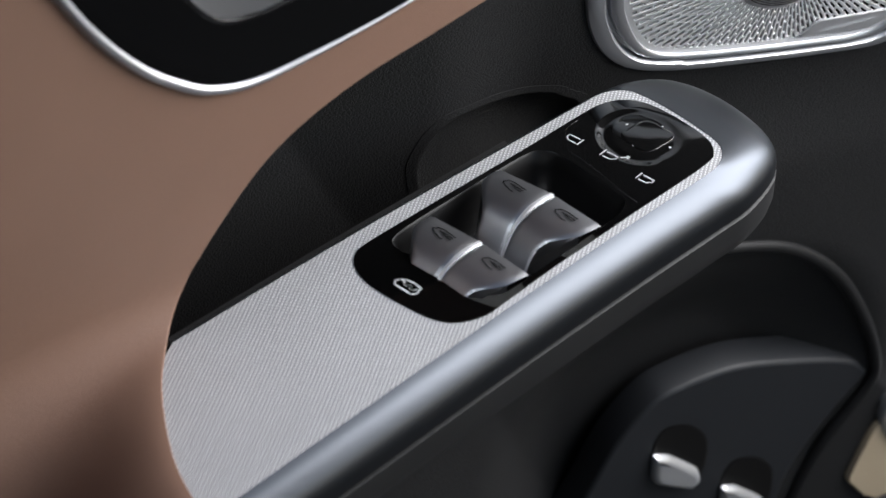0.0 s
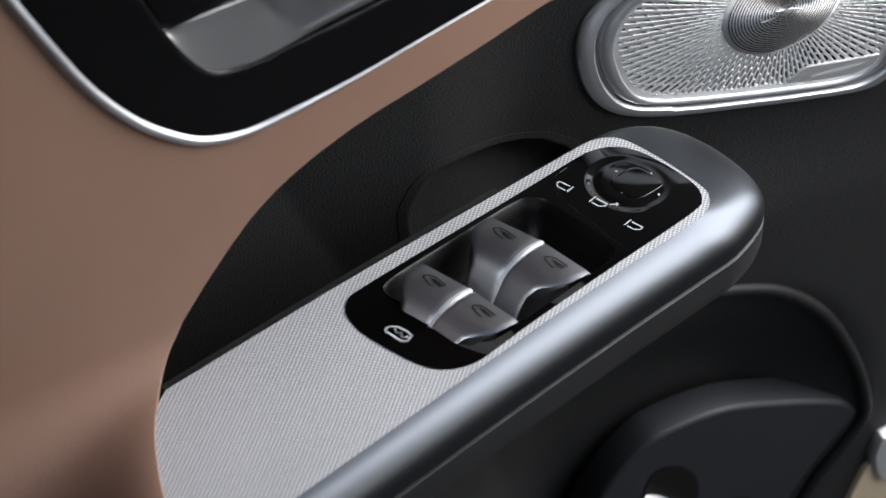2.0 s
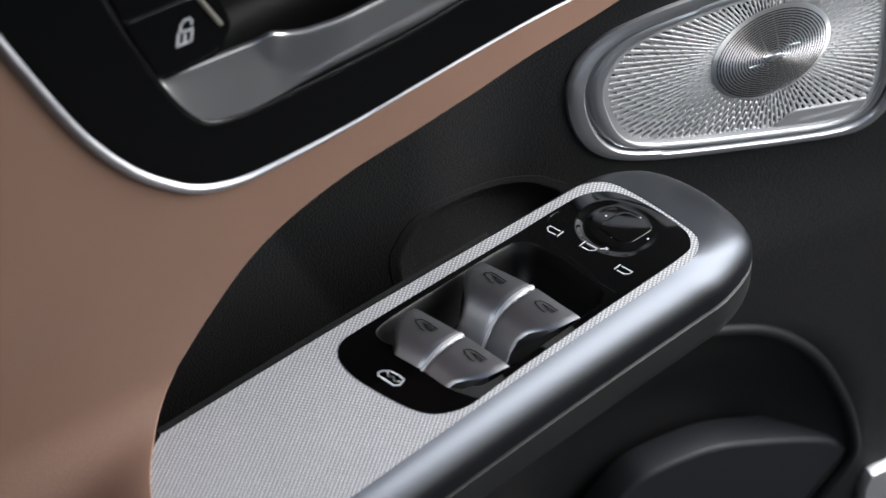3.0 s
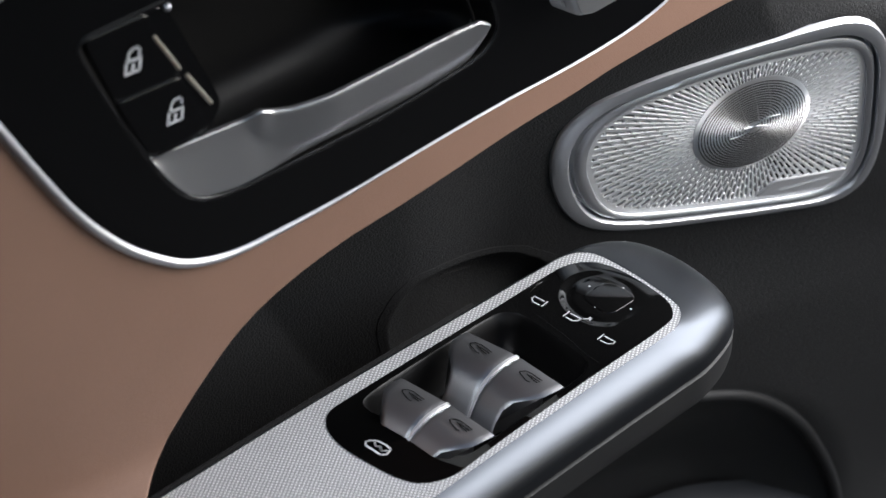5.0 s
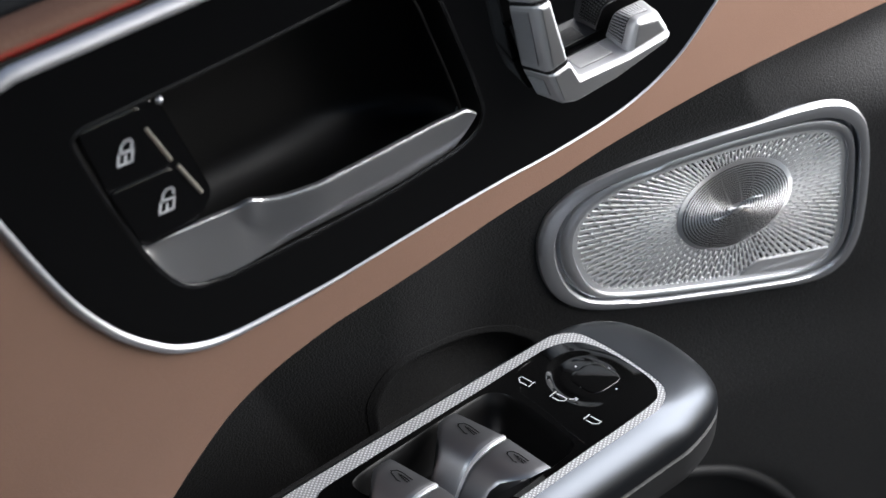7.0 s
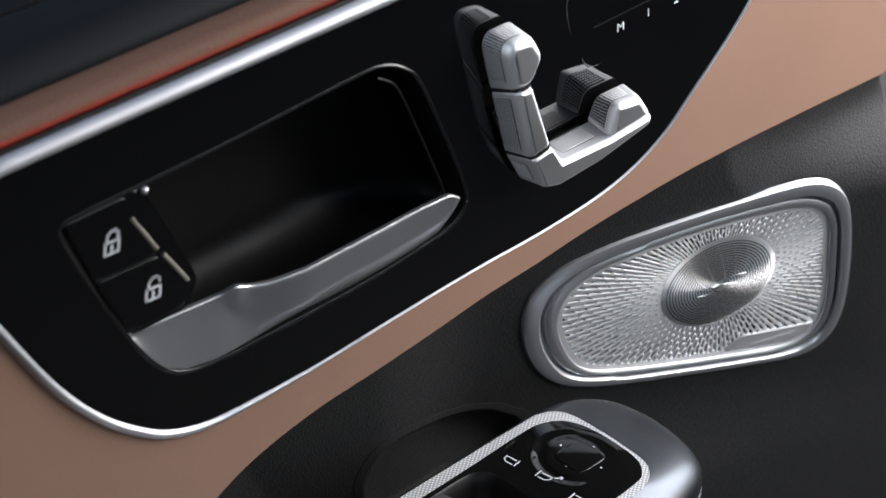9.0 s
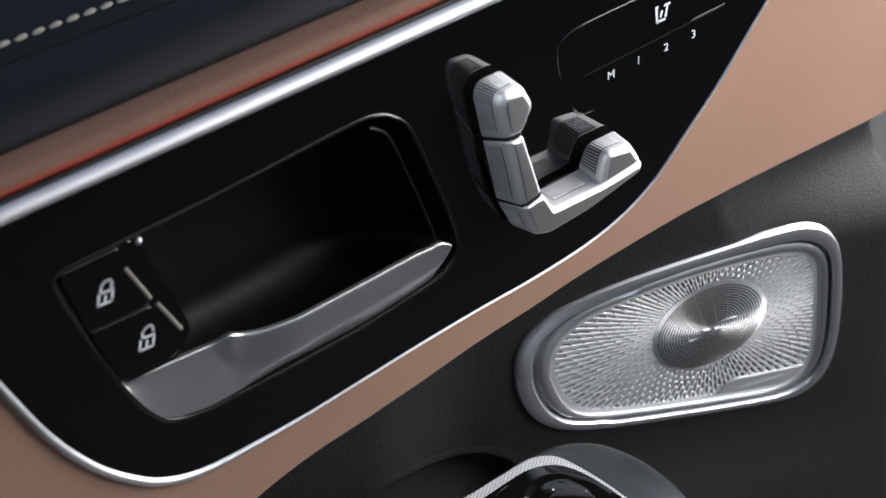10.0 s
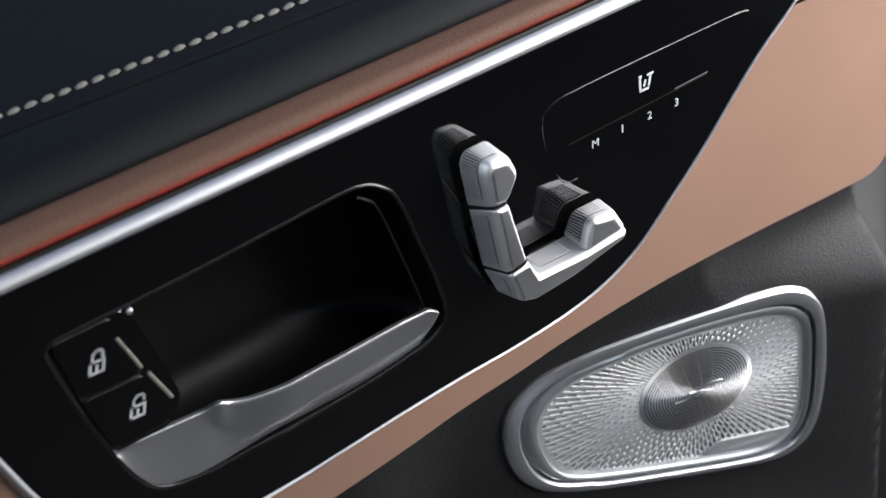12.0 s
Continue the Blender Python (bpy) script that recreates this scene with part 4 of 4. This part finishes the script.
part("back_fill", loft([[(ring_out[i][0], ring_out[i][1] + 0.001, -0.1585) for i in range(0, 46)], [(ring_out[i][0], ring_out[i][1] + 0.004, -0.1575) for i in range(0, 46)], [(ring_out[i][0], ring_out[i][1] + 0.010, -0.1640) for i in range(0, 46)], [(ring_out[i][0], ring_out[i][1] + 0.013, -0.250) for i in range(0, 46)], [(ring_out[i][0], ring_out[i][1] + 0.10, -0.262) for i in range(0, 46)]], closed=False), POCKET, arm, "black fill between armrest and door")

# ---- switch panel on the armrest ----
panel = thing("window_switch_panel", on_arm(-0.06, -0.035), "gloss black panel with four window switches and mirror controls", "switch panel")
well = curve([(-0.1310, -0.0190), (-0.1250, -0.0110), (-0.0850, -0.0055), (-0.0470, -0.0015), (-0.0370, -0.0040), (-0.0320, -0.0140), (-0.0300, -0.0500), (-0.0345, -0.0590), (-0.0450, -0.0625), (-0.0800, -0.0675), (-0.1080, -0.0715), (-0.1180, -0.0690), (-0.1225, -0.0580), (-0.1280, -0.0300)], 90)
DISH_C = np.array((0.0060, -0.0240))
DISH = np.array([DISH_C + np.array((0.0212 * math.cos(2 * math.pi * k / 72), 0.0232 * math.sin(2 * math.pi * k / 72))) for k in range(72)])
part("plate", sheet_with_hole(insert, [well, DISH], on_arm, 0.0004), GLOSS, panel)
dish_rows = []
for f, h in ((1.0, 0.0), (0.98, 0.00004), (0.94, 0.0002), (0.88, 0.0006), (0.80, 0.0011), (0.72, 0.0015), (0.66, 0.0017), (0.63, 0.0017), (0.50, 0.0017)):
    row = []
    for p in DISH:
        deep = h * (0.12 + 0.88 * smooth(0.25, 1.0, 0.5 + (p - DISH_C).dot((-0.85, 0.5)) / 0.0424))
        deep += (0.00035 - deep) * smooth(0.86, 0.64, f)
        row.append(on_arm(*(DISH_C + (p - DISH_C) * f), 0.0004 - deep))
    dish_rows.append(row)
part("dish", loft(dish_rows, cap1=True), GLOSS, panel, "gloss black dish, deepest on one side")
part("plate_edge", loft([[on_arm(*p, 0.0004) for p in insert], [on_arm(*p, -0.004) for p in insert]]), GLOSS, panel)
rows = [[on_arm(*p, h) for p in inset(well, d)] for d, h in ((0, 0.0004), (0.0010, -0.0006), (0.002, -0.008), (0.004, -0.018), (0.007, -0.021))]
part("well", loft(rows, cap1=True), POCKET, panel, "black recess")
AX = Vector((0.994, 0.110, 0)).normalized()
AY = Vector((-0.125, 0.992, 0)).normalized()


def arm_pose(x, y, h=0.0):
    return Matrix(((AX.x, AY.x, 0, x), (AX.y, AY.y, 0, y), (0, 0, 1, -0.1573 + h), (0, 0, 0, 1)))


ROCKER = [(-0.0004, -0.020), (-0.0002, -0.002), (0.0, 0.0060), (-0.0006, 0.0067), (-0.0060, 0.0076), (-0.0120, 0.0075), (-0.0172, 0.0062), (-0.0222, 0.0035), (-0.0262, -0.0004), (-0.0296, -0.0056), (-0.0330, -0.0120)]
UNDER = [1, 0.9, 0, 0, 0, 0.06, 0.34, 0.76, 0.95, 1.0, 1.0]


def rocker(a, b, lo, hi):
    """One window switch: a curved tab whose free end hangs over a narrower foot. a, b: the ends of its front top edge."""
    a, b = np.array(a), np.array(b)
    cols = []
    for k in range(15):
        f = k / 14
        soft = 0.0005 * (k in (0, 14))
        row = []
        for (back, h), u in zip(ROCKER, UNDER):
            g = lo * u + (1 - lo * u - hi * u) * f
            p = a + (b - a) * g + np.array([AX.x, AX.y]) * back
            row.append(on_arm(*p, h - soft))
        cols.append(row)
    return part("window_switch", loft(cols, cap0=True, cap1=True), SWITCH, panel, "dark satin silver window switch")


def window_symbol(ob, x, y, h):
    """Engraved outline of a door window with two bars."""
    lines = [([(-0.0058, 0.0), (-0.0042, 0.0020), (-0.0012, 0.0026), (0.0058, 0.0020)], False), ([(-0.0058, 0.0), (-0.0050, -0.0010), (0.0005, -0.0028), (0.0022, -0.0026)], False), ([(-0.0022, 0.0009), (0.0020, -0.0002), (0.0050, -0.0006)], False), ([(-0.0005, 0.0010), (0.0054, 0.0006)], False)]
    part("window_symbol", strokes(lines, flat_put, 0.0006, 0.0), HOLE, ob, "dark engraved window outline", m=arm_pose(x, y, h) @ pose(0, 0, 0, 0, 0, -88), flat=True)


for far, mid_, near in (((-0.1095, -0.0165), (-0.1036, -0.0443), (-0.1005, -0.0740)), ((-0.0655, -0.0090), (-0.0580, -0.0377), (-0.0550, -0.0678))):
    far, mid_, near = np.array(far), np.array(mid_), np.array(near)
    d = (near - far) / np.linalg.norm(near - far)
    for a, b, lo, hi in ((far, mid_ - d * 0.0008, 0.46, 0.0), (mid_ + d * 0.0008, near, 0.0, 0.50)):
        sw = rocker(a, b, lo, hi)
        c = a + (b - a) * 0.5 - np.array([AX.x, AX.y]) * 0.0082
        window_symbol(sw, c[0], c[1], 0.0080)
    rows = []
    for sgn in (-1, 1):
        rows.append([on_arm(*(mid_ + d * 0.0008 * sgn + np.array([AX.x, AX.y]) * back), h + (0.0005 if h > -0.01 else 0)) for back, h in ROCKER[2:]])
    part("divider", loft(rows, closed=True, cap0=True, cap1=True), STUD, panel, "thin bright divider between two switches")
step_line = curve([(-0.0090, 0.0042), (-0.0162, 0.0029), (-0.0207, -0.0004), (-0.0253, -0.0083), (-0.0277, -0.0120), (-0.0273, -0.0193), (-0.0270, -0.0336), (-0.0279, -0.0490), (-0.0272, -0.0590)], 40, closed=False)
part("plate_step", ribbon(step_line, on_arm, lambda i, n: [(a, h + 0.0003) for a, h in half_round(0.0007, 0.0002, 4)]), GLOSS, panel)
# mirror adjuster
mir = (0.0085, -0.0253)
pad = rounded([(-0.0135, -0.0115), (0.0125, -0.0125), (0.0125, 0.0125), (-0.0125, 0.0135)], 56, 0.3)
m = arm_pose(*mir, 0.0001)
part("mirror_adjuster", loft([[(a * f, b * f, h) for a, b in pad] for f, h in ((0.80, -0.0030), (0.80, 0.0), (0.785, 0.00012), (0.70, 0.00014), (0.05, 0.00014))], cap1=True), GLOSS, panel, "gloss black mirror adjuster pad", m=m)
for x, y in ((0.0066, -0.0126), (0.0183, -0.0239), (-0.0014, -0.0265), (0.0108, -0.0382)):
    bm = bmesh.new()
    bmesh.ops.create_circle(bm, cap_ends=True, segments=12, radius=0.00062)
    part("dot", bm, WHITE, panel, "white printed dot", m=arm_pose(x, y, 0.0002), flat=True)


def mirror_symbol(x, y, turn, mirror=False, arrow=False):
    s = -1 if mirror else 1
    lines = [([(-0.0030 * s, -0.0022), (0.0010 * s, -0.0022), (0.0030 * s, -0.0005), (0.0030 * s, 0.0015), (-0.0030 * s, 0.0015)], False), ([(-0.0045 * s, -0.0022), (-0.0045 * s, 0.0022)], False)]
    if arrow:
        lines.append(([(0.0042, 0.0022), (0.0072, 0.0048)], False))
        lines.append(([(0.0058, 0.0048), (0.0072, 0.0048), (0.0070, 0.0034)], False))
    part("mirror_symbol", strokes(lines, flat_put, 0.0007, 0.0), WHITE, panel, "white printed mirror outline", m=arm_pose(x, y, 0.0009) @ pose(0, 0, 0, 0, 0, turn), flat=True)


mirror_symbol(-0.0206, -0.0060, -85, True)
mirror_symbol(-0.0153, -0.0270, -85, False, True)
mirror_symbol(-0.0136, -0.0502, -85)
car = [(-0.0066, -0.0008), (-0.0058, 0.0010), (-0.0030, 0.0030), (0.0018, 0.0034), (0.0054, 0.0026), (0.0062, -0.0012), (0.0044, -0.0030), (-0.0052, -0.0026)]
child = curve([(-0.0030, 0.0012), (-0.0012, 0.0000), (0.0008, 0.0010), (0.0024, -0.0008), (0.0044, 0.0006)], 10, closed=False)
part("lock_symbol", strokes([(car, True), (child, False)], flat_put, 0.0011, 0.0), WHITE, panel, "white printed rear window lock symbol", m=arm_pose(-0.1428, -0.0430, 0.0009) @ pose(0, 0, 0, 0, 0, -85), flat=True)

# ---- storage bin with its switch pod, low on the door ----
bin_pod = thing("switch_pod", (0.12, 0.03, -0.55), "black lower switch pod with chrome rocker keys", "switch pod")
pod = curve([(0.0600, -0.5150), (0.0778, -0.4713), (0.0970, -0.4471), (0.1143, -0.4397), (0.1510, -0.4383), (0.1904, -0.4505), (0.2321, -0.4684), (0.2461, -0.4808), (0.2494, -0.4872), (0.2383, -0.5024), (0.2227, -0.5260), (0.2078, -0.5558), (0.1950, -0.6000), (0.1500, -0.6600), (0.0300, -0.6500), (0.0350, -0.5700)], 120)
part("shell", slab(pod, on_door, [(0, -0.022), (0, -0.003), (0.001, -0.001), (0.003, 0.0)]), POD, bin_pod)
for dx, dz in ((0.0, 0.0), (0.053, -0.0545)):
    hole = rounded([(0.1085 + dx, -0.4690 + dz), (0.1262 + dx, -0.4738 + dz), (0.1425 + dx, -0.4943 + dz), (0.1430 + dx, -0.5335 + dz), (0.1040 + dx, -0.5180 + dz), (0.1020 + dx, -0.4850 + dz)], 48, 0.42)
    tab = rounded([(0.1030 + dx, -0.4900 + dz), (0.1140 + dx, -0.4950 + dz), (0.1367 + dx, -0.5180 + dz), (0.1400 + dx, -0.5290 + dz), (0.1327 + dx, -0.5350 + dz), (0.1049 + dx, -0.5160 + dz)], 48, 0.25)
    key = part("key_slot", slab(hole, on_door, [(0, 0.0003), (0.001, 0.0006)]), POCKET, bin_pod, "dark recessed slot")
    part("rocker_key", slab(tab, on_door, [(0, 0.0006), (0.0006, 0.0030), (0.002, 0.0048), (0.004, 0.0056)]), SILVER, key, "pale satin rocker key")
rim_path = curve([(0.1000, -0.3270), (0.1358, -0.3341), (0.1740, -0.3507), (0.2093, -0.3857), (0.2375, -0.4352), (0.2530, -0.4780), (0.2520, -0.4960), (0.2420, -0.5150), (0.2280, -0.5380), (0.2180, -0.5650), (0.2080, -0.6050)], 60, closed=False)
part("bin_rim", tube([on_door(a, b, 0.0) for a, b in rim_path], 0.0042, 12), SOFT_BLACK, bin_pod, "rounded black rim of the bin")
sill = thing("sill_trim", (0.33, 0.05, -0.65), "beige leather sill trim beyond the door bin", "trim")
part("cover", slab(rounded([(0.2630, -0.5375), (0.2568, -0.5584), (0.2505, -0.5850), (0.2660, -0.6069), (0.2899, -0.6259), (0.3600, -0.6300), (0.3600, -0.5700), (0.2728, -0.5395)], 64, 0.12), on_door, [(0, -0.004), (0, 0.002), (0.0012, 0.004)]), BEIGE, sill)
part("edge_strip", slab(rounded([(0.2664, -0.5100), (0.2636, -0.5274), (0.2690, -0.5461), (0.2763, -0.5571), (0.3500, -0.5560), (0.3500, -0.5050)], 48, 0.14), on_door, [(0, -0.004), (0, 0.004), (0.002, 0.007)]), SILVER, sill, "pale metal edge strip")
